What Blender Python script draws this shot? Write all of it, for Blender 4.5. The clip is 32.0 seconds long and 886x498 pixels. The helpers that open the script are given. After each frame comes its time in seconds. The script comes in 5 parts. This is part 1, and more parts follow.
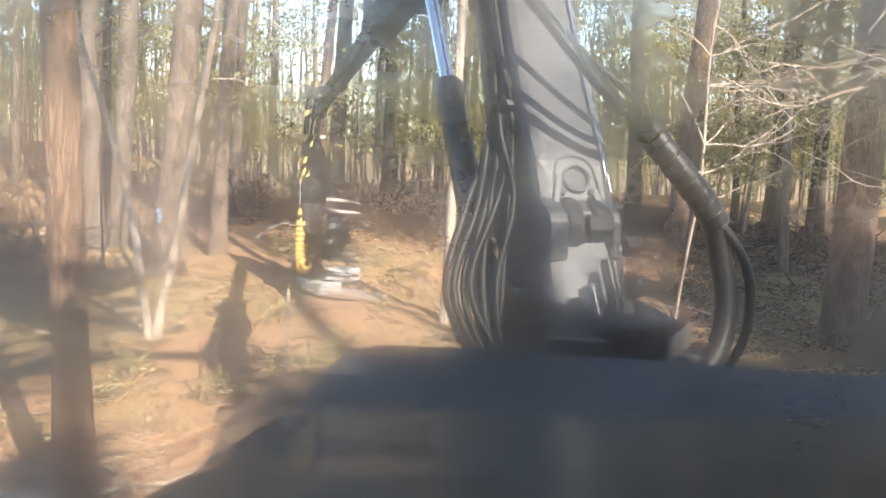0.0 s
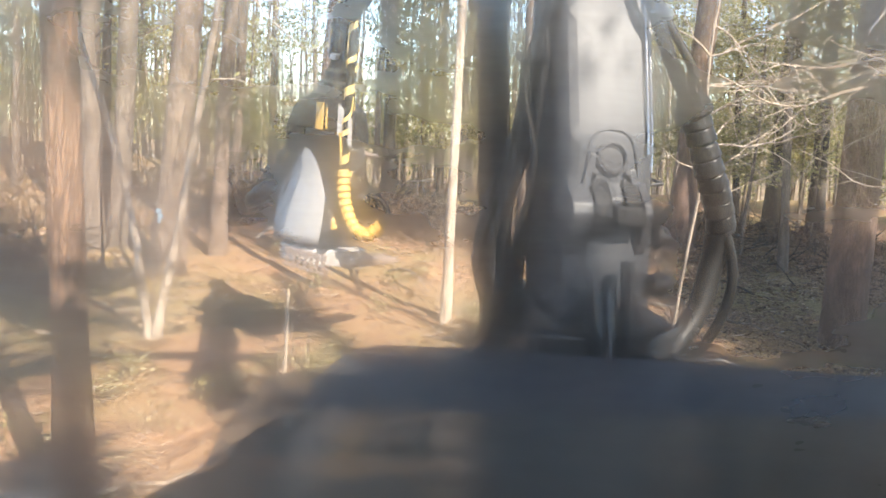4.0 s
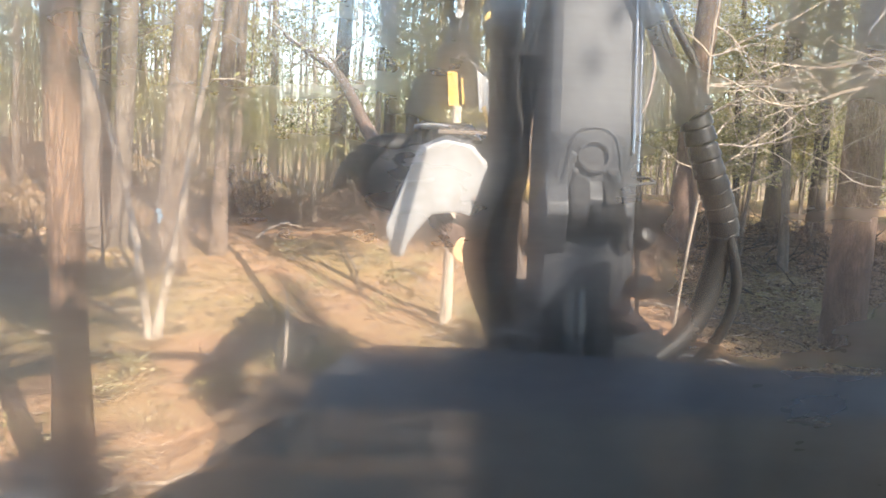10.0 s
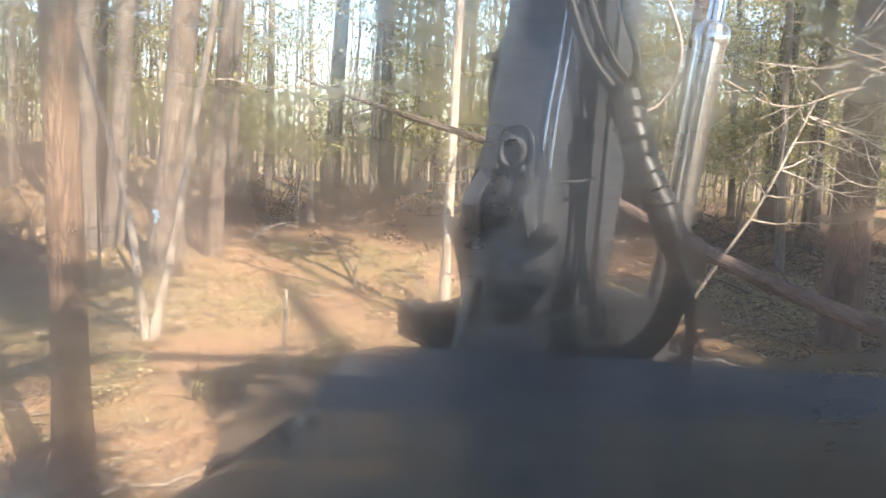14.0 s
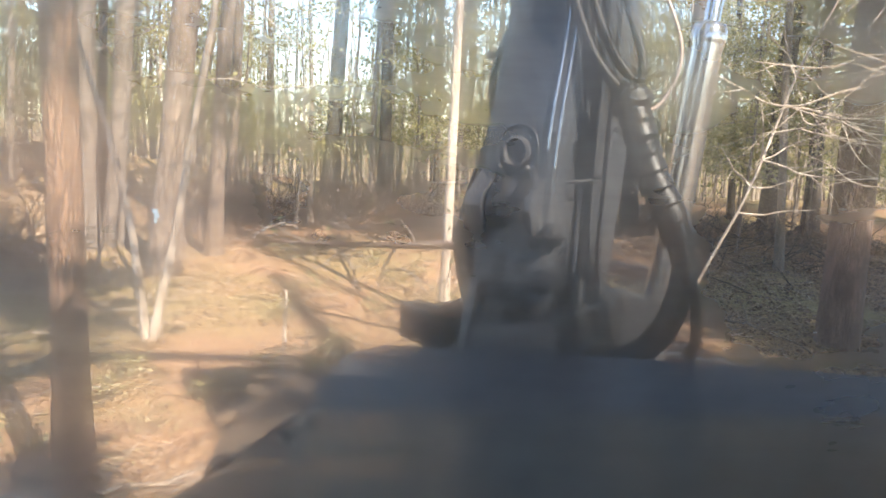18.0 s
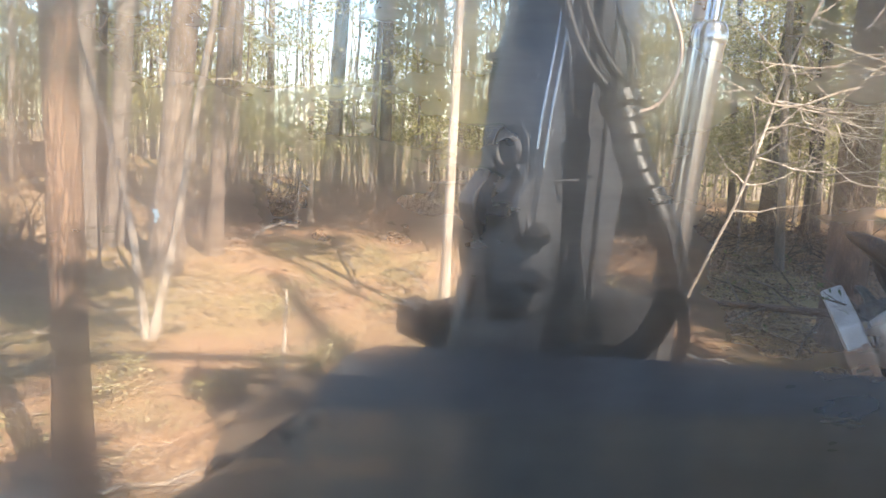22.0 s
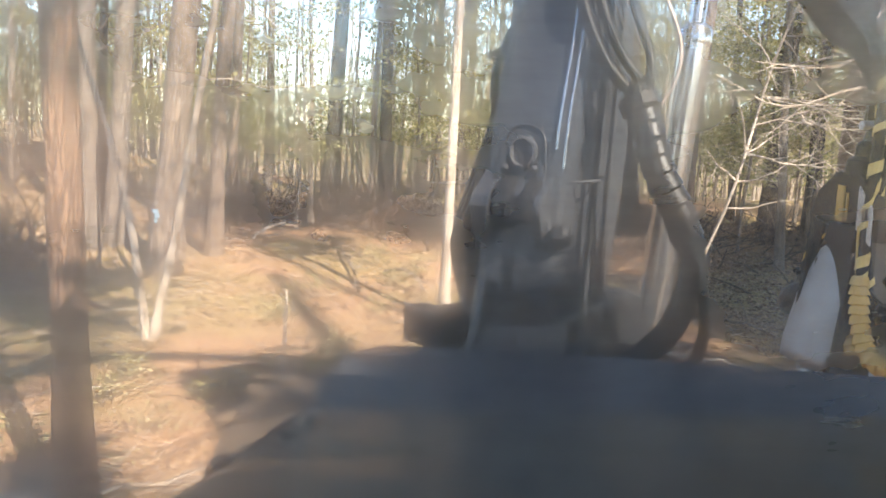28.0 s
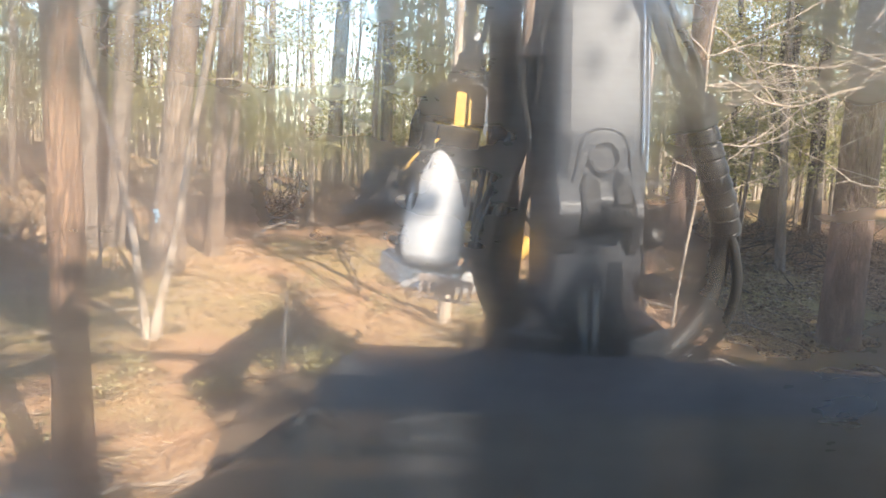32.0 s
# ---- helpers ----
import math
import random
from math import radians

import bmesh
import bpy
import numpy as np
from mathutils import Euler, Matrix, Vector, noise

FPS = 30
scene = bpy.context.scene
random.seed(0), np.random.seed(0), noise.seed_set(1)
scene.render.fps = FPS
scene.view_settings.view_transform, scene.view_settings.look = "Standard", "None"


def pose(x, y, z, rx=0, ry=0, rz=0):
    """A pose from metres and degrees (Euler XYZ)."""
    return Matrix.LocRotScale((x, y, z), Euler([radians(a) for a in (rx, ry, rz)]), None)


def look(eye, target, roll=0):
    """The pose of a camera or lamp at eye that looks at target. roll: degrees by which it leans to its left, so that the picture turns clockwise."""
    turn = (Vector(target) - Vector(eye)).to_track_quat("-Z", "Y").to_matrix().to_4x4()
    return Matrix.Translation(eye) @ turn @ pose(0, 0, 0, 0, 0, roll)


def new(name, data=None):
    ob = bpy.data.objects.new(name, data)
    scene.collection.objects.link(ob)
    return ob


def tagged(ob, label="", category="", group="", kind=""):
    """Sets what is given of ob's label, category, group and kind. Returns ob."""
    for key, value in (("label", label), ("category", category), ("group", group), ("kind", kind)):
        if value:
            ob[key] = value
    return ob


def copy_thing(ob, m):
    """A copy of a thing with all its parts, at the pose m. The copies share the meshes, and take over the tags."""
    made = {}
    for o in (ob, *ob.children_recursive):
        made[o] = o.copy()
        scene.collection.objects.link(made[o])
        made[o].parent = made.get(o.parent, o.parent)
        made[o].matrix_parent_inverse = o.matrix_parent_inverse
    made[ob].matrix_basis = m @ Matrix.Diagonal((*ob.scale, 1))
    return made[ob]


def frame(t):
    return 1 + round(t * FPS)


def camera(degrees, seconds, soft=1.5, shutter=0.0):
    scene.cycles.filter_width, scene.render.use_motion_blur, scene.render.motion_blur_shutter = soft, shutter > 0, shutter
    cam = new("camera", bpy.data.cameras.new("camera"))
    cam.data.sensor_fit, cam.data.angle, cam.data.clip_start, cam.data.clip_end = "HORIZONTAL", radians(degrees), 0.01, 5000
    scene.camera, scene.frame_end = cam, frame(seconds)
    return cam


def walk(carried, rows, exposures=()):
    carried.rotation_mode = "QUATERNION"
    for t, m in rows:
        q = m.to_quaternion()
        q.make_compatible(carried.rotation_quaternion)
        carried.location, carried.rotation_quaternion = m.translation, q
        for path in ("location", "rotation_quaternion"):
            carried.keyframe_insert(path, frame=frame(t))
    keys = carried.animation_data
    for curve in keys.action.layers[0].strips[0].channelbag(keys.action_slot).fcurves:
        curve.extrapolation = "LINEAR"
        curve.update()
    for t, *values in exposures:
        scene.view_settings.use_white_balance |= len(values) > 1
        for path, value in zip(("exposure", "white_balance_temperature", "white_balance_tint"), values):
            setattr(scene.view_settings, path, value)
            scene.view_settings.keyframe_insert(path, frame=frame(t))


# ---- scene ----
EYE = Vector((0.0, 0.0, 2.3))
AIM = Vector((0.0, 0.98978, 2.3 - 0.14263))
cam = camera(58.50, 32.0, soft=1.6)


def cab_view(dx, yaw, dz=0.0):
    """The phone in the cab: a small shift to its left and a small turn."""
    a = radians(yaw)
    way = Vector((math.sin(a) * 0.98978, math.cos(a) * 0.98978, -0.14263 + dz))
    eye = EYE + Vector((dx, 0, 0))
    return look(eye, eye + way, 2.5)


walk(cam, [(0, cab_view(0, 0)), (10.3, cab_view(0, 0)), (11.5, cab_view(0.0, 0.1, 0.003)), (12.6, cab_view(-0.006, 0.2, 0.004)),
           (13.5, cab_view(-0.022, 0.32, 0.001)), (16.5, cab_view(-0.025, 0.35)), (25.5, cab_view(-0.025, 0.33)),
           (30, cab_view(-0.024, 0.33)), (32, cab_view(-0.023, 0.28))])

# ---- sky, sun, exposure ----
SUN_WAY = Vector((-0.95, 1.36, -1.50)).normalized()
sky_world = bpy.data.worlds.new("sky")
scene.world = sky_world
sky_world.use_nodes = True
wn = sky_world.node_tree
sky = wn.nodes.new("ShaderNodeTexSky")
sky.sky_type, sky.sun_disc = "NISHITA", False
sky.sun_elevation = math.asin(-SUN_WAY.z)
sky.sun_rotation = math.atan2(-SUN_WAY.x, -SUN_WAY.y)
sky.air_density, sky.dust_density, sky.ozone_density = 1.0, 0.4, 2.0
wn.nodes["Background"].inputs["Strength"].default_value = 0.134
wn.links.new(sky.outputs[0], wn.nodes["Background"].inputs[0])
sun = new("sun", bpy.data.lights.new("sun", "SUN"))
sun.data.energy, sun.data.angle, sun.data.color = 5.0, radians(0.6), (1.0, 0.90, 0.765)
sun.matrix_basis = look((0, 0, 30), Vector((0, 0, 30)) + SUN_WAY)
scene.view_settings.exposure = 2.02


# ---- materials ----
def material(name, build):
    m = bpy.data.materials.new(name)
    m.use_nodes = True
    t = m.node_tree
    b = t.nodes["Principled BSDF"]
    build(t, b)
    return m


def node(t, kind, **values):
    n = t.nodes.new("ShaderNode" + kind)
    for k, v in values.items():
        n.inputs[k].default_value = v
    return n


def coords(t, space="Object", scale=(1, 1, 1)):
    c = t.nodes.new("ShaderNodeTexCoord")
    m = node(t, "Mapping", Scale=scale)
    t.links.new(c.outputs[space], m.inputs[0])
    return m.outputs[0]


def noise_tex(t, where, scale, detail=4.0, rough=0.55, distort=0.0):
    n = node(t, "TexNoise", Scale=scale, Detail=detail, Roughness=rough, Distortion=distort)
    t.links.new(where, n.inputs["Vector"])
    return n.outputs["Fac"]


def ramp(t, fac, stops):
    r = t.nodes.new("ShaderNodeValToRGB")
    while len(r.color_ramp.elements) < len(stops):
        r.color_ramp.elements.new(0.5)
    for e, (p, c) in zip(r.color_ramp.elements, stops):
        e.position, e.color = p, (*c, 1) if len(c) == 3 else c
    t.links.new(fac, r.inputs[0])
    return r.outputs[0]


def mixed(t, fac, a, b, blend="MIX"):
    m = t.nodes.new("ShaderNodeMix")
    m.data_type, m.blend_type = "RGBA", blend
    for sock, v in ((m.inputs[0], fac), (m.inputs[6], a), (m.inputs[7], b)):
        if isinstance(v, (int, float)):
            sock.default_value = v
        elif isinstance(v, tuple):
            sock.default_value = (*v, 1)
        else:
            t.links.new(v, sock)
    return m.outputs[2]


def relief(t, b, fac, strength=0.4, distance=0.02):
    n = node(t, "Bump", Strength=strength, Distance=distance)
    t.links.new(fac, n.inputs["Height"])
    t.links.new(n.outputs[0], b.inputs["Normal"])


def shade(t, random_from="Object"):
    """A value that differs from object to object, or from island to island."""
    if random_from == "Object":
        return t.nodes.new("ShaderNodeObjectInfo").outputs["Random"]
    return t.nodes.new("ShaderNodeNewGeometry").outputs["Random Per Island"]


def bark(name, dark, mid, light, plate=24.0):
    def build(t, b):
        c = coords(t, scale=(1, 1, 0.22))
        v = node(t, "TexVoronoi", Scale=plate)
        v.feature = "DISTANCE_TO_EDGE"
        warp = noise_tex(t, c, 14, 4)
        w = mixed(t, 0.14, c, warp, "ADD")
        t.links.new(w, v.inputs["Vector"])
        n = noise_tex(t, c, 24, 5, 0.65)
        big = noise_tex(t, coords(t, scale=(1, 1, 0.5)), 1.3, 3)
        cracks = ramp(t, v.outputs["Distance"], [(0.0, (0.52, 0.52, 0.52)), (0.25, (1, 1, 1))])
        col = ramp(t, n, [(0.3, mid), (0.7, light)])
        col = mixed(t, ramp(t, big, [(0.4, (0, 0, 0)), (0.65, (0.6, 0.6, 0.6))]), col, dark)
        stain = ramp(t, noise_tex(t, coords(t, scale=(1, 1, 0.35)), 4.5, 4, 0.6, 0.5), [(0.38, (0.55, 0.52, 0.50)), (0.58, (1.08, 1.06, 1.04))])
        col = mixed(t, 1.0, col, stain, "MULTIPLY")
        col = mixed(t, cracks, dark, col)
        t.links.new(col, b.inputs["Base Color"])
        b.inputs["Roughness"].default_value = 0.9
        h = mixed(t, 0.4, cracks, n)
        relief(t, b, h, 0.8, 0.03)
    return material(name, build)


M_PINE = bark("pine_bark", (0.06, 0.046, 0.037), (0.195, 0.142, 0.110), (0.35, 0.27, 0.21))
M_BROWN = bark("brown_bark", (0.04, 0.028, 0.022), (0.13, 0.085, 0.066), (0.24, 0.16, 0.125))
M_RED = bark("red_pine_bark", (0.040, 0.024, 0.017), (0.165, 0.098, 0.063), (0.33, 0.205, 0.130))
M_GREY = bark("grey_bark", (0.07, 0.06, 0.05), (0.175, 0.14, 0.112), (0.29, 0.24, 0.20), 30)
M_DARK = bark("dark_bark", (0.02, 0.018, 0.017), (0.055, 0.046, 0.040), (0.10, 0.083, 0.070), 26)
# pale bark: the sun on far trunks is put into its colour
M_FAR = bark("sun_paled_bark", (0.20, 0.16, 0.12), (0.40, 0.34, 0.27), (0.55, 0.47, 0.38), 6)
M_PALE = bark("pale_bark", (0.19, 0.145, 0.11), (0.46, 0.385, 0.31), (0.62, 0.54, 0.45), 7)


def leafy(name, a, b_col, let_through=0.35):
    def build(t, b):
        r = shade(t, "Island")
        col = mixed(t, r, a, b_col)
        t.links.new(col, b.inputs["Base Color"])
        b.inputs["Roughness"].default_value = 0.55
        tr = t.nodes.new("ShaderNodeBsdfTranslucent")
        t.links.new(col, tr.inputs[0])
        mx = node(t, "MixShader", Fac=let_through)
        t.links.new(b.outputs[0], mx.inputs[1])
        t.links.new(tr.outputs[0], mx.inputs[2])
        t.links.new(mx.outputs[0], t.nodes["Material Output"].inputs[0])
    return material(name, build)


M_NEEDLE = leafy("pine_needles", (0.05, 0.085, 0.03), (0.14, 0.17, 0.06), 0.4)
M_LEAF = leafy("spring_leaves", (0.195, 0.19, 0.065), (0.46, 0.415, 0.185), 0.5)
M_WEED = leafy("weeds", (0.20, 0.18, 0.075), (0.40, 0.34, 0.18), 0.4)
M_STRAW = leafy("pine_straw", (0.18, 0.11, 0.06), (0.48, 0.35, 0.225), 0.1)
# debris litter again, with the trees' shade put into its colour
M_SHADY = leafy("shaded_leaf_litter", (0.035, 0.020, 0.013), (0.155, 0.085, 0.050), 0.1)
M_DEBRIS = leafy("brown_debris", (0.055, 0.036, 0.025), (0.21, 0.135, 0.088), 0.1)


def ground_build(t, b):
    c = coords(t)
    big = noise_tex(t, c, 0.32, 4, 0.6)
    mid = noise_tex(t, c, 2.1, 5, 0.62)
    fine = noise_tex(t, c, 26, 6, 0.7)
    straw = ramp(t, fine, [(0.30, (0.065, 0.035, 0.019)), (0.50, (0.235, 0.130, 0.067)), (0.74, (0.49, 0.322, 0.178))])
    clay = ramp(t, fine, [(0.3, (0.15, 0.070, 0.038)), (0.7, (0.34, 0.18, 0.105))])
    moss = ramp(t, fine, [(0.3, (0.055, 0.055, 0.016)), (0.7, (0.235, 0.205, 0.065))])
    col = mixed(t, ramp(t, mid, [(0.52, (0, 0, 0)), (0.66, (0.75, 0.75, 0.75))]), straw, clay)
    col = mixed(t, ramp(t, big, [(0.455, (0, 0, 0)), (0.61, (0.66, 0.66, 0.66))]), col, moss)
    t.links.new(col, b.inputs["Base Color"])
    b.inputs["Roughness"].default_value = 0.95
    relief(t, b, mixed(t, 0.5, fine, mid), 0.9, 0.05)


M_GROUND = material("forest_floor", ground_build)


def paint(name, base, rough=0.35, metal=0.0, wear=0.35, dust=(0.20, 0.16, 0.13), coat=0.0, spec=0.5):
    def build(t, b):
        c = coords(t)
        n = noise_tex(t, c, 5.5, 5, 0.6)
        f = noise_tex(t, c, 60, 4, 0.7)
        d = ramp(t, n, [(0.45, (0, 0, 0)), (0.75, (wear, wear, wear))])
        t.links.new(mixed(t, d, base, dust), b.inputs["Base Color"])
        r = mixed(t, d, (rough,) * 3, (0.75,) * 3)
        t.links.new(r, b.inputs["Roughness"])
        b.inputs["Metallic"].default_value = metal
        b.inputs["Coat Weight"].default_value = coat
        b.inputs["Specular IOR Level"].default_value = spec
        relief(t, b, f, 0.08, 0.003)
    return material(name, build)


M_BOOM = paint("boom_paint", (0.033, 0.035, 0.040), 0.44, 0.10, 0.45, (0.068, 0.066, 0.066), 0.0, 0.4)
M_PIN = paint("pin_steel", (0.06, 0.06, 0.064), 0.65, 0.0, 0.4, (0.12, 0.115, 0.11), 0.0, 0.2)
# near-black steel, also painted in for the shade of the bracket's hollows
M_HOLE = paint("black_and_pocket_shade", (0.014, 0.014, 0.015), 0.6, 0.0, 0.2, (0.05, 0.045, 0.04), 0.0, 0.2)
M_BLACK = paint("black_steel", (0.015, 0.015, 0.016), 0.42, 0.1, 0.3, (0.055, 0.047, 0.041), 0.0, 0.3)
M_CYL = paint("cylinder_paint", (0.022, 0.023, 0.026), 0.25, 0.4, 0.25, (0.05, 0.048, 0.046))
M_JIB = paint("jib_paint", (0.008, 0.007, 0.007), 0.6, 0.0, 0.3, (0.020, 0.016, 0.013), 0.0, 0.10)
M_TUBE = paint("bright_cylinder_tube", (0.44, 0.44, 0.45), 0.16, 0.9, 0.3, (0.25, 0.22, 0.20))
M_CHROME = paint("chrome_rod", (0.75, 0.76, 0.78), 0.14, 1.0, 0.1)
M_STEEL = paint("worn_steel", (0.46, 0.45, 0.44), 0.40, 0.35, 0.75, (0.26, 0.22, 0.19))
M_PANEL = paint("bare_bright_steel", (0.27, 0.27, 0.275), 0.50, 0.55, 0.6, (0.22, 0.20, 0.18))
M_STEP = paint("rubbed_step_paint", (0.085, 0.08, 0.075), 0.5, 0.2, 0.6, (0.19, 0.165, 0.14))
M_PLATE = paint("rubbed_plate", (0.24, 0.19, 0.16), 0.5, 0.3, 0.4, (0.26, 0.17, 0.12))
M_SPIRAL = paint("glossy_spiral_guard", (0.011, 0.011, 0.012), 0.42, 0.0, 0.2, (0.03, 0.027, 0.025), 0.0, 0.35)
M_RUBBER = paint("hose_rubber", (0.012, 0.012, 0.012), 0.50, 0.0, 0.2, (0.035, 0.030, 0.027), 0.0, 0.25)
M_YELLOW = paint("yellow_wrap", (0.52, 0.32, 0.075), 0.55, 0.0, 0.7, (0.34, 0.26, 0.16))
M_WRAP = paint("cream_yellow_wrap", (0.60, 0.44, 0.15), 0.55, 0.0, 0.6, (0.46, 0.38, 0.24))
M_HOOD = paint("hood_plastic", (0.027, 0.029, 0.033), 0.45, 0.0, 0.3, (0.044, 0.042, 0.041), 0.0, 0.10)
M_GLOSS = paint("glossy_cowl", (0.056, 0.054, 0.047), 0.23, 0.0, 0.4, (0.082, 0.074, 0.062), 0.0, 0.02)
M_TYRE = paint("muddy_tyre", (0.072, 0.053, 0.037), 0.9, 0.0, 0.9, (0.135, 0.094, 0.062), 0.0, 0.15)
M_CAB = paint("cab_liner", (0.05, 0.05, 0.055), 0.7)
M_CUT = paint("fresh_cut_wood", (0.72, 0.46, 0.26), 0.7, 0.0, 0.5, (0.60, 0.30, 0.14))
M_BLUE = paint("blue_tree_mark", (0.17, 0.30, 0.42), 0.8, 0.0, 0.9, (0.24, 0.26, 0.25))


def glass_build(t, b):
    c = coords(t)
    blot = noise_tex(t, c, 3.2, 5, 0.6, 0.6)
    wipe = noise_tex(t, coords(t, scale=(1.5, 1, 7)), 4, 4)
    dirt = ramp(t, mixed(t, 0.35, blot, wipe), [(0.38, (0.12, 0.12, 0.12)), (0.68, (0.38, 0.38, 0.38))])
    up = t.nodes.new("ShaderNodeSeparateXYZ")
    t.links.new(c, up.inputs[0])
    high = node(t, "MapRange")
    for k, v in zip(("From Min", "From Max", "To Min", "To Max"), (-0.20, 0.02, 0.45, 1.1)):
        high.inputs[k].default_value = v
    t.links.new(up.outputs["Z"], high.inputs["Value"])
    thick = t.nodes.new("ShaderNodeMath")
    thick.operation = "MULTIPLY"
    t.links.new(dirt, thick.inputs[0])
    t.links.new(high.outputs[0], thick.inputs[1])
    # an added smear patch that lays haze over the crane
    off = node(t, "MapRange")
    for k, v in zip(("From Min", "From Max", "To Min", "To Max"), (0.0, 0.165, -1.0, 1.0)):
        off.inputs[k].default_value = v
    off.clamp = True
    t.links.new(up.outputs["X"], off.inputs["Value"])
    square = t.nodes.new("ShaderNodeMath")
    square.operation = "MULTIPLY"
    t.links.new(off.outputs[0], square.inputs[0])
    t.links.new(off.outputs[0], square.inputs[1])
    bump = node(t, "MapRange")
    for k, v in zip(("From Min", "From Max", "To Min", "To Max"), (0.0, 1.0, 0.10, 0.0)):
        bump.inputs[k].default_value = v
    t.links.new(square.outputs[0], bump.inputs["Value"])
    both = t.nodes.new("ShaderNodeMath")
    both.operation = "ADD"
    t.links.new(thick.outputs[0], both.inputs[0])
    t.links.new(bump.outputs[0], both.inputs[1])
    dirt = both.outputs[0]
    # hand-sized smudges, placed to lay pale haze over sapling, crane and hood
    for sx, sz, wide, tall, much in ((-0.187, -0.03, 0.035, 0.075, 0.11), (-0.075, 0.02, 0.05, 0.04, 0.10), (0.12, -0.03, 0.06, 0.06, 0.07), (0.15, 0.085, 0.04, 0.03, 0.14), (-0.05, -0.105, 0.10, 0.05, 0.14)):
        gap = node(t, "VectorMath")
        gap.operation = "DISTANCE"
        t.links.new(coords(t, scale=(1 / wide, 0, 1 / tall)), gap.inputs[0])
        gap.inputs[1].default_value = (sx / wide, 0, sz / tall)
        spot = node(t, "MapRange")
        spot.interpolation_type = "SMOOTHSTEP"
        for k, v in zip(("From Min", "From Max", "To Min", "To Max"), (0.2, 1.2, much, 0.0)):
            spot.inputs[k].default_value = v
        t.links.new(gap.outputs["Value"], spot.inputs["Value"])
        total = t.nodes.new("ShaderNodeMath")
        total.operation = "ADD"
        t.links.new(dirt, total.inputs[0])
        t.links.new(spot.outputs[0], total.inputs[1])
        dirt = total.outputs[0]
    clear = t.nodes.new("ShaderNodeBsdfTransparent")
    smear = node(t, "BsdfRefraction", Roughness=0.50, IOR=1.10)
    film = node(t, "BsdfTranslucent", Color=(0.75, 0.72, 0.68, 1))
    soil = node(t, "MixShader", Fac=0.09)
    t.links.new(smear.outputs[0], soil.inputs[1])
    t.links.new(film.outputs[0], soil.inputs[2])
    # greasy film low down, which softens what lies behind it
    grease = node(t, "BsdfRefraction", Roughness=0.40, IOR=1.03)
    low = node(t, "MapRange")
    for k, v in zip(("From Min", "From Max", "To Min", "To Max"), (-0.19, -0.03, 0.38, 0.0)):
        low.inputs[k].default_value = v
    t.links.new(up.outputs["Z"], low.inputs["Value"])
    patch = ramp(t, noise_tex(t, c, 5.0, 3, 0.5), [(0.36, (0.45, 0.45, 0.45)), (0.62, (1, 1, 1))])
    share = t.nodes.new("ShaderNodeMath")
    share.operation = "MULTIPLY"
    t.links.new(low.outputs[0], share.inputs[0])
    t.links.new(patch, share.inputs[1])
    # greasier towards the left, so that its bleed lightens the hood there
    aside = node(t, "MapRange")
    for k, v in zip(("From Min", "From Max", "To Min", "To Max"), (-0.15, 0.25, 1.12, 0.80)):
        aside.inputs[k].default_value = v
    t.links.new(up.outputs["X"], aside.inputs["Value"])
    amount = t.nodes.new("ShaderNodeMath")
    amount.operation = "MULTIPLY"
    t.links.new(share.outputs[0], amount.inputs[0])
    t.links.new(aside.outputs[0], amount.inputs[1])
    soft_glass = t.nodes.new("ShaderNodeMixShader")
    t.links.new(amount.outputs[0], soft_glass.inputs[0])
    t.links.new(clear.outputs[0], soft_glass.inputs[1])
    t.links.new(grease.outputs[0], soft_glass.inputs[2])
    mx = t.nodes.new("ShaderNodeMixShader")
    t.links.new(dirt, mx.inputs[0])
    t.links.new(soft_glass.outputs[0], mx.inputs[1])
    t.links.new(soil.outputs[0], mx.inputs[2])
    # thin dust, thicker towards the left to add the glare veil on that side
    dusty = node(t, "MapRange")
    for k, v in zip(("From Min", "From Max", "To Min", "To Max"), (-0.20, 0.12, 0.05, 0.0)):
        dusty.inputs[k].default_value = v
    t.links.new(up.outputs["X"], dusty.inputs["Value"])
    last = t.nodes.new("ShaderNodeMixShader")
    t.links.new(dusty.outputs[0], last.inputs[0])
    t.links.new(mx.outputs[0], last.inputs[1])
    t.links.new(film.outputs[0], last.inputs[2])
    t.links.new(last.outputs[0], t.nodes["Material Output"].inputs[0])


M_GLASS = material("dirty_windscreen", glass_build)


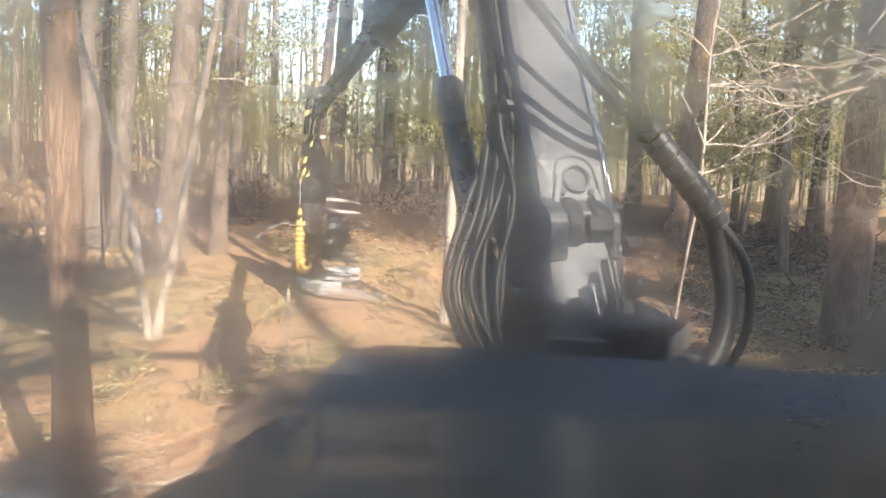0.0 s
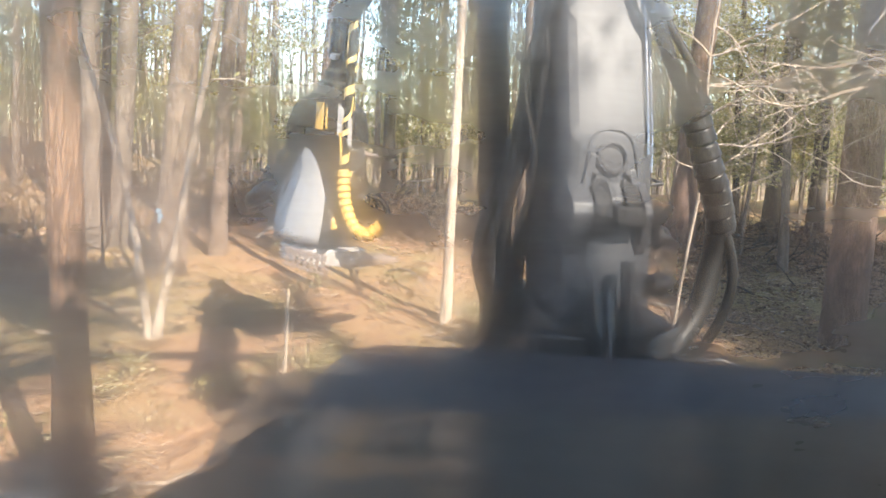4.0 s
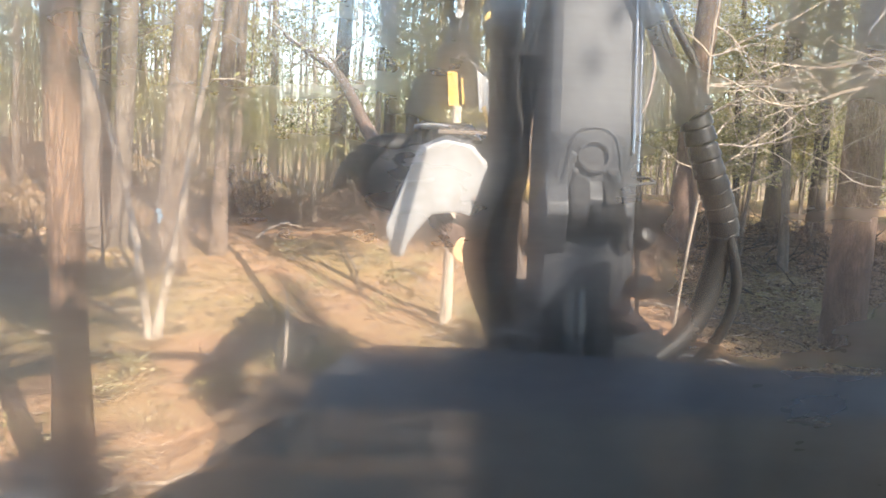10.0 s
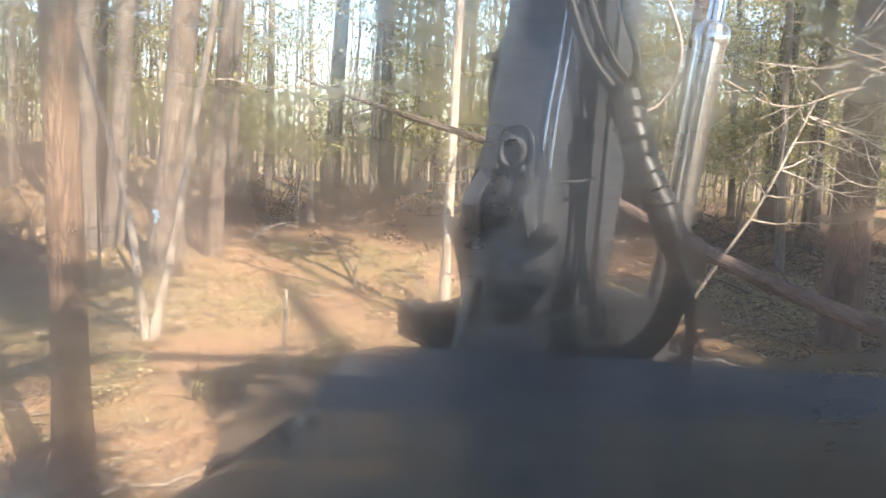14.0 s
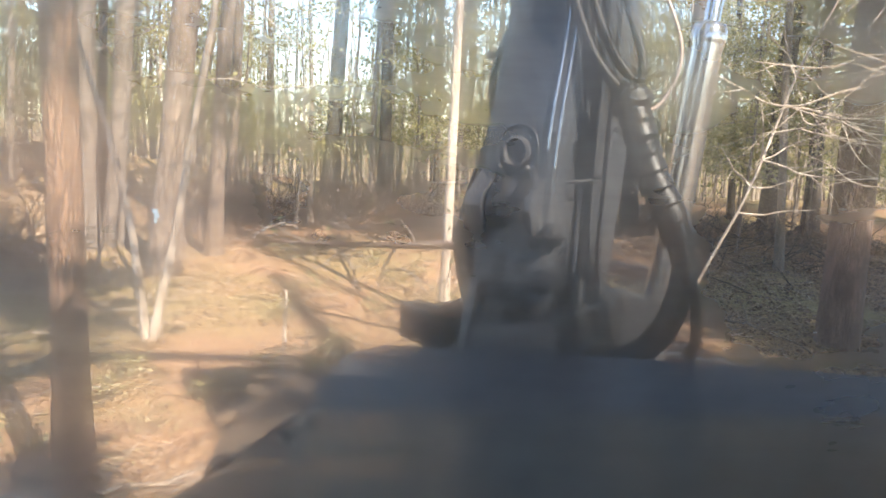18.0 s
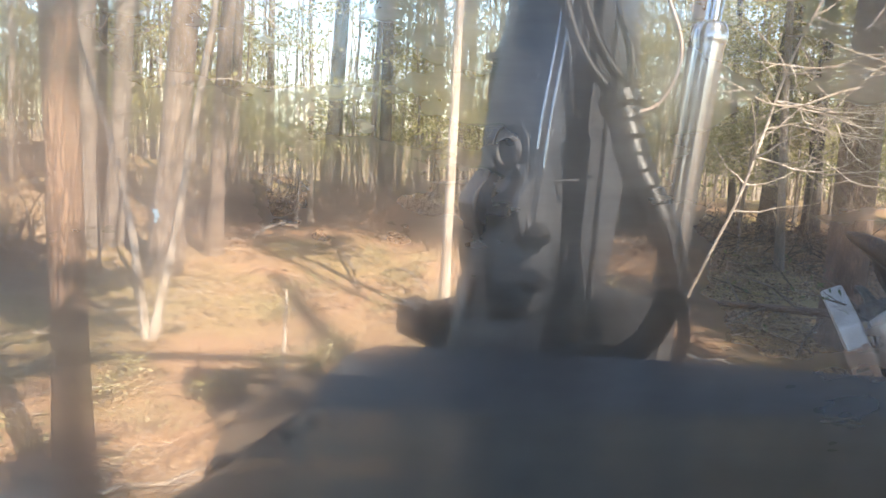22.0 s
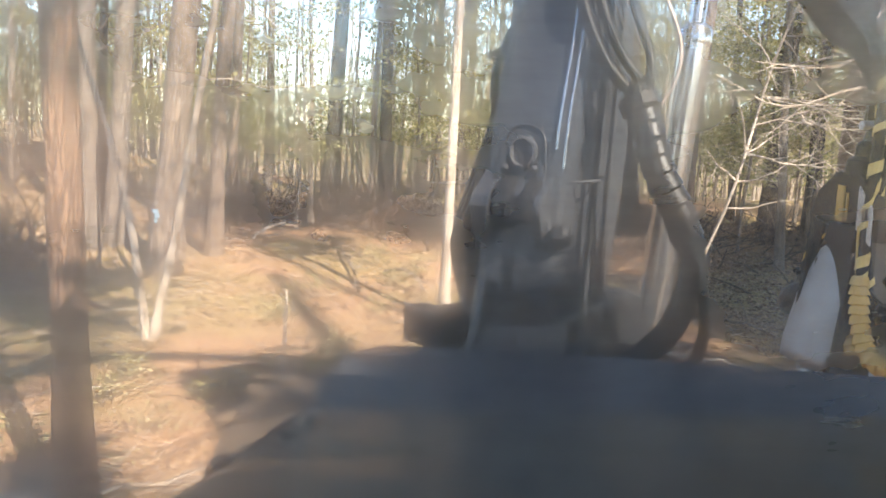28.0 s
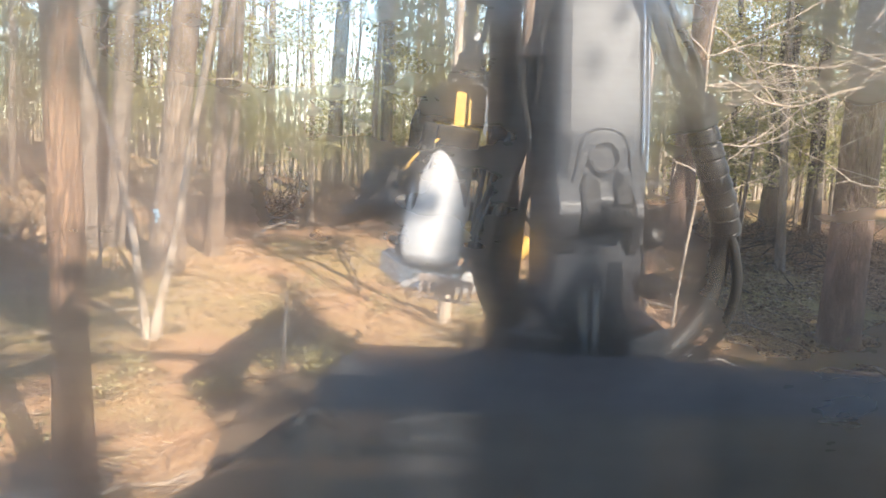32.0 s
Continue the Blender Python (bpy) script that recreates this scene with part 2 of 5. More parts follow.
# ---- mesh tools ----
class Geo:
    """Collects vertices and faces of one mesh."""

    def __init__(self):
        self.v, self.f, self.s = [], [], []

    def add(self, verts, faces, smooth=False, m=None):
        k = len(self.v)
        self.v += [tuple(m @ Vector(p)) for p in verts] if m else [tuple(p) for p in verts]
        self.f += [tuple(i + k for i in f) for f in faces]
        self.s += [smooth] * len(faces)
        return self

    def tube(self, pts, radii, n=8, m=None, smooth=True):
        pts = [Vector(p) for p in pts]
        if isinstance(radii, (int, float)):
            radii = [radii] * len(pts)
        verts, faces = [], []
        side = None
        for i, p in enumerate(pts):
            d = (pts[min(i + 1, len(pts) - 1)] - pts[max(i - 1, 0)]).normalized()
            if side is None:
                side = d.orthogonal().normalized()
            side = (side - d * side.dot(d)).normalized()
            up = d.cross(side)
            for j in range(n):
                a = 2 * math.pi * j / n
                verts.append(p + (side * math.cos(a) + up * math.sin(a)) * radii[i])
        for i in range(len(pts) - 1):
            for j in range(n):
                k = (j + 1) % n
                faces.append((i * n + j, i * n + k, (i + 1) * n + k, (i + 1) * n + j))
        self.add(verts, faces, smooth, m)
        self.add(verts[:n], [tuple(reversed(range(n)))], False, m)
        self.add(verts[-n:], [tuple(range(n))], False, m)
        return self

    def lathe(self, profile, n=20, m=None, smooth=False):
        verts, faces = [], []
        for r, z in profile:
            verts += [(r * math.cos(2 * math.pi * j / n), r * math.sin(2 * math.pi * j / n), z) for j in range(n)]
        for i in range(len(profile) - 1):
            for j in range(n):
                k = (j + 1) % n
                faces.append((i * n + j, i * n + k, (i + 1) * n + k, (i + 1) * n + j))
        faces += [tuple(reversed(range(n))), tuple(range((len(profile) - 1) * n, len(profile) * n))]
        return self.add(verts, faces, smooth, m)

    def solid(self, bm, m=None):
        bm.verts.index_update()
        self.add([v.co.copy() for v in bm.verts], [[v.index for v in f.verts] for f in bm.faces], False, m)
        bm.free()
        return self

    def box(self, c, size, bev=0.01, m=None):
        bm = bmesh.new()
        bmesh.ops.create_cube(bm, size=1, matrix=Matrix.Translation(c) @ Matrix.Diagonal((*size, 1)))
        if bev:
            bmesh.ops.bevel(bm, geom=bm.edges[:], offset=min(bev, min(size) * 0.45), segments=2, affect="EDGES", profile=0.6)
        return self.solid(bm, m)

    def prism(self, poly, depth, bev=0.008, m=None):
        """poly: (y, z) outline, drawn out along x by depth, centred."""
        bm = bmesh.new()
        n = len(poly)
        a = [bm.verts.new((-depth / 2, y, z)) for y, z in poly]
        b = [bm.verts.new((depth / 2, y, z)) for y, z in poly]
        bm.faces.new(a)
        bm.faces.new(list(reversed(b)))
        for i in range(n):
            bm.faces.new((a[i], b[i], b[(i + 1) % n], a[(i + 1) % n]))
        bmesh.ops.recalc_face_normals(bm, faces=bm.faces[:])
        if bev:
            bmesh.ops.bevel(bm, geom=bm.edges[:], offset=bev, segments=2, affect="EDGES", profile=0.6)
        return self.solid(bm, m)

    def mesh(self, name, mat):
        me = bpy.data.meshes.new(name)
        me.from_pydata(self.v, [], self.f)
        me.polygons.foreach_set("use_smooth", self.s)
        me.materials.append(mat)
        return me


def part(name, geo, mat, parent, label=""):
    ob = new(name, geo.mesh(name, mat))
    ob.parent = parent
    if label:
        tagged(ob, label)
    return ob


def thing(name, label, category, m=None, group="", kind=""):
    ob = new(name)
    ob.empty_display_size = 0.2
    if m:
        ob.matrix_basis = m
    return tagged(ob, label, category, group, kind)


def cards(name, centres, size, mat, rng, flat=0.0, longish=2.0):
    """Many small leaf shapes, each a folded pair of triangles."""
    c = np.asarray(centres, float)
    n = len(c)
    a = rng.normal(size=(n, 3))
    a[:, 2] *= 1 - flat
    a /= np.linalg.norm(a, axis=1)[:, None]
    b = np.cross(a, rng.normal(size=(n, 3)))
    b /= np.linalg.norm(b, axis=1)[:, None]
    nn = np.cross(a, b)
    ln = size * (0.6 + 0.8 * rng.random(n))[:, None]
    w = ln / longish
    v = np.stack([c - a * ln / 2, c + b * w / 2 + nn * w * 0.12, c + a * ln / 2, c - b * w / 2 + nn * w * 0.12], 1).reshape(-1, 3)
    me = bpy.data.meshes.new(name)
    me.vertices.add(n * 4)
    me.vertices.foreach_set("co", v.ravel())
    me.loops.add(n * 4)
    me.loops.foreach_set("vertex_index", np.arange(n * 4))
    me.polygons.add(n)
    me.polygons.foreach_set("loop_start", np.arange(n) * 4)
    me.polygons.foreach_set("loop_total", np.full(n, 4))
    me.materials.append(mat)
    me.update(calc_edges=True)
    return me


def curve(pts, n=24):
    """Points of a smooth line through pts."""
    p = [Vector(q) for q in pts]
    p = [p[0] * 2 - p[1]] + p + [p[-1] * 2 - p[-2]]
    out = []
    segs = len(p) - 3
    for i in range(n + 1):
        u = i / n * segs
        k = min(int(u), segs - 1)
        u -= k
        a, b, c, d = p[k:k + 4]
        out.append(0.5 * (2 * b + (c - a) * u + (2 * a - 5 * b + 4 * c - d) * u * u + (3 * b - a - 3 * c + d) * u ** 3))
    return out


# ---- ground ----
def smooth_step(a, b, t):
    t = min(1.0, max(0.0, (t - a) / (b - a)))
    return t * t * (3 - 2 * t)


def ground_z(x, y):
    z = 0.05 * max(0, min(y, 21) - 3) - 0.08 * max(0, min(y, 120) - 22)
    return z + 0.10 * max(0, -x - 4) * smooth_step(9, 18, y) * (1 if x > -40 else 40 / -x)


def floor_z(x, y):
    """The ground with its bumps."""
    near = math.exp(-((y - 9) / 26) ** 2)
    r = noise.fractal(Vector((x * 0.45, y * 0.45, 0.3)), 1.0, 2.0, 3) * 0.05
    r += noise.noise(Vector((x * 2.3, y * 2.3, 5.0))) * 0.022 + noise.noise(Vector((x * 6.1, y * 6.1, 9.0))) * 0.010
    return ground_z(x, y) + r * max(near, 0.15)


def axis(stops):
    out = []
    for a, b, s in stops:
        out += list(np.arange(a, b - 1e-6, s))
    return out + [stops[-1][1]]


def make_ground():
    xs = axis([(-1500, -300, 300), (-300, -60, 40), (-60, -16, 4), (-16, -6, 0.5), (-6, 5, 0.11), (5, 14, 0.4), (14, 60, 4), (60, 300, 40), (300, 1500, 300)])
    ys = axis([(-1500, -300, 300), (-300, -40, 40), (-40, -4, 3), (-4, 4, 0.4), (4, 13, 0.11), (13, 26, 0.3), (26, 70, 3), (70, 310, 40), (310, 1510, 300)])
    verts = [(x, y, floor_z(x, y)) for y in ys for x in xs]
    n = len(xs)
    faces = [(j * n + i, j * n + i + 1, (j + 1) * n + i + 1, (j + 1) * n + i) for j in range(len(ys) - 1) for i in range(n - 1)]
    g = Geo().add(verts, faces, True)
    tagged(new("ground", g.mesh("ground", M_GROUND)), "sunlit forest floor of pine straw and red clay", "ground", kind="structure")


make_ground()


# ---- trees ----
def wavy(base, lean_x, lean_y, height, wob, rng, n=14, bend=0.0):
    pts = []
    px, py = rng.random() * 9, rng.random() * 9
    for i in range(n + 1):
        u = i / n
        z = height * u
        k = min(1, u * 4)
        pts.append((base[0] + lean_x * z + bend * z * z + k * wob * noise.noise(Vector((px, z * 0.35, 1))),
                    base[1] + lean_y * z + k * wob * noise.noise(Vector((py, z * 0.35, 7))), base[2] + z))
    return pts


def trunk_geo(pts, r, n=12, flare=1.35, top=0.35, rough=0.05):
    g = Geo()
    radii = []
    for i in range(len(pts)):
        u = i / (len(pts) - 1)
        radii.append(r * (1 - (1 - top) * u) * (1 + (flare - 1) * max(0, 1 - u * 14)) * (1 + rough * noise.noise(Vector((u * 30, r * 50, 3)))))
    return g.tube(pts, radii, n)


def branch(g, start, way, length, r, rng, depth=2, twig=0.5, n=5, droop=0.0):
    """A crooked bare branch with side twigs."""
    p, d = Vector(start), Vector(way).normalized()
    pts, radii, steps = [p.copy()], [r], max(4, int(length / 0.12))
    steps = min(steps, 12)
    for i in range(steps):
        d = (d + Vector(rng.normal(size=3)) * 0.16 + Vector((0, 0, -droop))).normalized()
        p = p + d * (length / steps)
        pts.append(p.copy())
        radii.append(r * (1 - 0.8 * (i + 1) / steps))
        if depth > 0 and i > 0 and rng.random() < twig:
            side = (d + Vector(rng.normal(size=3)) * 0.75).normalized()
            branch(g, p, side, length * (0.25 + 0.3 * rng.random()), radii[-1] * 0.7, rng, depth - 1, twig, 4, droop)
    g.tube(pts, radii, n)
    return pts


def pine_crown(seed, height, spread):
    """Limbs and needle tufts of a tall pine, from its foot at the origin."""
    rng = np.random.default_rng(seed)
    g, tufts = Geo(), []
    for i in range(20):
        z = height * (0.60 + 0.40 * (i + rng.random()) / 20)
        a = rng.random() * 6.283
        ln = spread * (1.15 - 0.85 * (z / height - 0.6) / 0.4) * (0.6 + 0.5 * rng.random())
        pts = branch(g, (0, 0, z), (math.cos(a), math.sin(a), 0.25), ln, 0.045, rng, 0, 0, 4)
        for p in pts[3:]:
            tufts.append(np.array(p) + rng.normal(size=(7, 3)) * (0.30, 0.30, 0.22))
    return g, cards("crown", np.concatenate(tufts), 0.34, M_NEEDLE, rng, 0, 3.2)


CROWNS = [pine_crown(11 + i, 17 + 2 * i, 2.0 + 0.3 * i) for i in range(3)]
CROWN_LIMBS = [c[0].mesh("limbs", M_PINE) for c in CROWNS]


def leafy_sprays(seed, count, z0, z1, spread, per=26, size=0.10):
    rng = np.random.default_rng(seed)
    g, out = Geo(), []
    for i in range(count):
        z = z0 + (z1 - z0) * rng.random()
        a = rng.random() * 6.283
        pts = branch(g, (0, 0, z), (math.cos(a), math.sin(a), 0.12), spread * (0.5 + 0.6 * rng.random()), 0.012, rng, 0, 0, 3)
        for p in pts[1:]:
            out.append(np.array(p) + rng.normal(size=(per, 3)) * (0.17, 0.17, 0.07))
    return g, cards("crown", np.concatenate(out), size, M_LEAF, rng, 0.5, 1.7)


def pine(base, r, lean, height, mat, label, crown=0, seed=0, wob=0.10, lean_y=0.0, n=14, bend=0.0, group="forest trees", foliage=True, name="pine_tree", flare=1.35):
    rng = np.random.default_rng(seed)
    x, y = base
    z = floor_z(x, y) - 0.06
    t = thing(name, label, "tree", pose(x, y, z), group)
    pts = wavy((0, 0, 0), lean, lean_y, height, wob, rng, 26, bend)
    part("trunk", trunk_geo(pts, r, n, flare), mat, t)
    if name == "pine_tree" and not 0 < y < 9:
        for k in range(4):
            g = Geo()
            i = int(rng.integers(3, 12))
            a = rng.random() * 6.283
            branch(g, pts[i], (math.cos(a), math.sin(a), 0.1 + 0.3 * rng.random()), 0.5 + 1.0 * rng.random(), 0.008 + 0.04 * r, rng, 1, 0.55, 4, 0.02)
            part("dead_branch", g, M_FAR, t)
    if foliage:
        for me, nm in ((CROWN_LIMBS[crown], "limbs"), (CROWNS[crown][1], "crown")):
            c = new(nm, me)
            c.parent = t
            c.matrix_basis = pose(lean * 13 + bend * 169, lean_y * 13, 0, 0, 0, seed * 47 % 360)
    return t


# the trees that stand nearest, one by one
near_left = pine((-1.80, 3.78), 0.092, -0.011, 15, M_RED, "slim reddish pine trunk beside the machine", 0, 1, 0.03, n=20)
pine((-5.11, 11.41), 0.145, 0.009, 17, M_GREY, "straight grey-brown pine trunk in the stand", 1, 2)
pine((-5.58, 13.02), 0.075, 0.017, 14, M_DARK, "thin dark pine trunk in the stand", 2, 3)
pine((-4.91, 11.80), 0.150, 0.061, 18, M_GREY, "leaning grey pine trunk in the stand", 0, 4)
marked = pine((-3.58, 10.13), 0.190, 0.090, 19, M_PINE, "thick grey-brown pine with a blue paint mark", 1, 5, 0.06, n=18)
pine((-3.30, 11.41), 0.115, 0.050, 16, M_PINE, "slim brown pine trunk in the stand", 2, 6)
pine((-4.09, 15.12), 0.100, 0.063, 17, M_PINE, "slim brown pine trunk further back", 0, 7)
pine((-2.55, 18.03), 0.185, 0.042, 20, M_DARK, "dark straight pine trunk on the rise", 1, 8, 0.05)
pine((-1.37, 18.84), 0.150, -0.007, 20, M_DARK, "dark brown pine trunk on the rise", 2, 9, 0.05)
pine((1.42, 14.06), 0.122, -0.017, 17, M_PINE, "brown pine trunk behind the crane", 0, 10)
pine((4.07, 13.60), 0.216, 0.031, 20, M_BROWN, "thick reddish pine trunk in the shade", 1, 11)
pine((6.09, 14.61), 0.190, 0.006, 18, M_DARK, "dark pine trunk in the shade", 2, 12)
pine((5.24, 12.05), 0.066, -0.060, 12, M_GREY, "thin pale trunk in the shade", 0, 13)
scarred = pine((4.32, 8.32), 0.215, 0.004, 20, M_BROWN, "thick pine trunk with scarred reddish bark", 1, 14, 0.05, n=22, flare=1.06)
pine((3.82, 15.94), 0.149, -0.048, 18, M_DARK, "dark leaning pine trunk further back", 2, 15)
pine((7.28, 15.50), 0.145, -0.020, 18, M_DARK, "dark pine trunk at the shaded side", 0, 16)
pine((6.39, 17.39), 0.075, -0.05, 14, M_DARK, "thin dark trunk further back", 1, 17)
pine((-4.21, 19.10), 0.096, 0.006, 16, M_GREY, "thin grey pine trunk on the rise", 2, 18)
pine((-8.34, 15.32), 0.070, 0.034, 15, M_GREY, "thin grey trunk on the slope", 0, 19)
pine((-7.4, 12.6), 0.10, 0.02, 16, M_GREY, "grey pine trunk on the slope", 1, 20)

LIMB_A = [(4.25, 8.1, 2.98), (3.73, 7.7, 2.86), (3.37, 7.7, 2.72), (3.05, 7.7, 2.74), (2.85, 7.7, 2.84), (2.55, 7.7, 2.98)]
LIMB_B = [(4.25, 8.1, 3.24), (3.65, 7.8, 3.10), (3.32, 7.8, 3.10), (2.94, 7.8, 3.13)]
LIMB_C = [(3.40, 7.7, 2.72), (3.20, 7.7, 2.52), (3.12, 7.7, 2.46), (3.02, 7.7, 2.44)]
LIMB_D = [(3.37, 7.7, 2.72), (3.44, 7.7, 2.58), (3.58, 7.7, 2.55), (3.72, 7.6, 2.58)]
LIMB_E = [(4.30, 8.1, 3.74), (4.01, 7.9, 3.47), (3.82, 7.9, 3.44), (3.65, 7.9, 3.48)]
# dead limbs that reach out from the scarred pine
for k, (r, pts) in enumerate(((0.016, LIMB_A), (0.014, LIMB_B), (0.008, LIMB_C), (0.008, LIMB_D), (0.013, LIMB_E))):
    rng = np.random.default_rng(310 + k)
    foot = scarred.matrix_basis.translation
    c = [p - foot for p in curve(pts, 16)]
    g = Geo().tube(c, [r * (1 - 0.04 * i) for i in range(17)], 6)
    for i in (4, 7, 9, 11, 13, 15):
        branch(g, c[i], (c[i] - c[i - 1]).normalized() + Vector(rng.normal(size=3)) * 0.6, 0.25 + 0.3 * rng.random(), r * 0.5, rng, 1, 0.4, 4)
    part("dead_limb", g, M_PALE, scarred, "bare pale dead limb")

# a paint mark on the thick pine
mg = Geo()
for i, (a, z) in enumerate(((-2.02, 0.86), (-1.90, 0.80), (-2.0, 0.74))):
    mg.box((0.07 + 0.224 * math.cos(a), 0.224 * math.sin(a), z), (0.07 - 0.015 * i, 0.016, 0.055), 0.006)
part("paint_mark", mg, M_BLUE, marked, "smudged blue paint mark on the bark")


def forked(base, stems, label):
    x, y = base
    t = thing("forked_sapling", label, "sapling", pose(x, y, floor_z(x, y) - 0.05), "forest trees")
    for r, way in stems:
        part("stem", trunk_geo(curve([(a, 0, b) for a, b in way], 24), r, 9, 1.3, 0.45, 0.2), M_PALE, t)
    return t


fork_tree = forked((-2.74, 7.42), [(0.043, ((-0.05, 0), (-0.13, 0.61), (-0.17, 0.99), (-0.30, 1.63), (-0.42, 2.09), (-0.54, 2.45), (-0.67, 2.9), (-0.95, 4.2))), (0.050, ((0.0, 0), (0.10, 0.51), (0.20, 0.95), (0.33, 1.66), (0.43, 2.23), (0.61, 3.25), (0.80, 4.4), (1.0, 6.0)))], "pale forked sapling with two leaning stems")
for k, pts in enumerate(([(-2.75, 7.5, 2.62), (-2.09, 7.5, 2.73), (-1.72, 7.5, 2.67), (-1.20, 7.5, 2.70)], [(-1.95, 7.6, 3.60), (-1.70, 7.6, 3.30), (-1.35, 7.6, 3.05), (-1.05, 7.6, 3.12)])):
    rng = np.random.default_rng(330 + k)
    c = [p - fork_tree.matrix_basis.translation for p in curve(pts, 16)]
    g = Geo().tube(c, [0.009 * (1 - 0.045 * i) for i in range(17)], 5)
    for i in (6, 8, 10, 12, 14):
        branch(g, c[i], (c[i] - c[i - 1]).normalized() + Vector(rng.normal(size=3)) * 0.6, 0.3, 0.004, rng, 1, 0.4, 4)
    bough = part("twig", g, M_PALE, fork_tree)
    leaves = np.concatenate([np.array(c[i]) + rng.normal(size=(8, 3)) * 0.07 for i in range(7, 17, 2)])
    spray = new("leaves", cards("leaves", leaves, 0.05, M_LEAF, rng, 0.3, 1.8))
    spray.parent = bough
pine((0.06, 8.52), 0.060, 0.002, 9, M_PALE, "pale smooth-barked sapling in the sun", 0, 22, 0.05, n=12, foliage=False, name="pale_sapling", group="")
pine((-2.36, 14.29), 0.052, -0.02, 7, M_GREY, "thin grey sapling on the bank", 0, 23, 0.08, foliage=False, name="thin_sapling", group="")


def twiggy(name, base, r, h, lean, mat, label, limbs, seed, group="", wob=0.22, twig=0.7):
    """A bare sapling: its foot at the origin, limbs given as (height, way, length)."""
    x, y = base
    rng = np.random.default_rng(seed)
    t = thing(name, label, "sapling", pose(x, y, floor_z(x, y) - 0.03), group)
    pts = wavy((0, 0, 0), lean, 0, h, wob, rng, 22)
    part("trunk", trunk_geo(pts, r, 8, 1.2, 0.4, 0.15), mat, t)
    for z, way, ln in limbs:
        k = min(range(len(pts)), key=lambda i: abs(pts[i][2] - z))
        g = Geo()
        branch(g, pts[k], way, ln, max(r * 0.42, 0.012), rng, 2, twig, 6)
        part("branch", g, mat, t)
    return t


bent_sapling = twiggy("bare_sapling", (2.55, 8.45), 0.019, 6.5, 0.012, M_PALE, "bare pale sapling with crooked twigs",
                      [(1.5, (1, -0.3, 0.2), 0.8), (1.9, (0.8, 0.3, 0.1), 1.0), (2.4, (0.9, -0.4, 0.3), 1.1), (2.9, (0.7, -0.3, 0.1), 1.2), (3.6, (0.9, -0.4, 0.0), 1.3), (2.6, (1, -0.3, -0.1), 1.3), (3.3, (0.9, 0.3, -0.2), 1.6), (3.9, (1, -0.2, 0.3), 1.5), (2.1, (-0.6, -0.3, 0.7), 0.8), (3.0, (-0.7, -0.1, 0.5), 0.8), (1.75, (-1, -0.2, 0.25), 0.55), (2.75, (1, -0.1, 0.25), 1.1), (3.1, (1, 0.2, 0.1), 1.9), (2.3, (1, 0.2, 0.5), 1.2), (3.5, (0.8, -0.2, 0.7), 1.5), (2.0, (0.9, -0.2, 0.5), 0.9), (2.2, (1, -0.2, -0.15), 1.5), (2.8, (1, -0.3, -0.12), 1.7)], 31, "", 0.55, 0.85)
twiggy("bare_sapling", (4.5, 7.2), 0.03, 5.0, 0.05, M_PALE, "bare crooked sapling before the thick pine",
       [(1.6, (-0.9, -0.2, 0.2), 1.0), (1.9, (-0.9, -0.2, 0.1), 1.4), (3.3, (-1, -0.2, -0.2), 1.6), (3.6, (-1, 0, -0.1), 1.7), (2.3, (-0.9, -0.2, 0.3), 1.6), (2.7, (-1, 0.1, 0.4), 1.4), (3.0, (-0.8, 0.2, 0.1), 1.2)], 32)
twiggy("bare_sapling", (-3.9, 9.0), 0.018, 3.6, -0.02, M_GREY, "thin bare sapling with new leaves",
       [(2.2, (1, -0.1, 0.1), 1.3), (2.7, (1, 0.1, 0.3), 1.2), (3.0, (0.8, -0.4, 0.4), 1.1), (2.6, (-1, 0, 0.4), 0.9)], 33)
for i, (x, y, r, h, m) in enumerate(((-1.31, 6.52, 0.022, 0.80, M_PALE), (-1.16, 6.86, 0.015, 0.36, M_PALE), (-1.89, 6.03, 0.013, 0.46, M_DARK))):
    rng = np.random.default_rng(70 + i)
    t = thing("sapling_stub", "thin broken-off sapling stub in the straw" if m is M_PALE else "thin dark sapling stub in the straw", "stub", pose(x, y, floor_z(x, y) - 0.03), "sapling stubs")
    part("stem", trunk_geo(wavy((0, 0, 0), 0.02, 0, h, 0.05, rng, 6), r, 7, 1.2, 0.7), m, t)


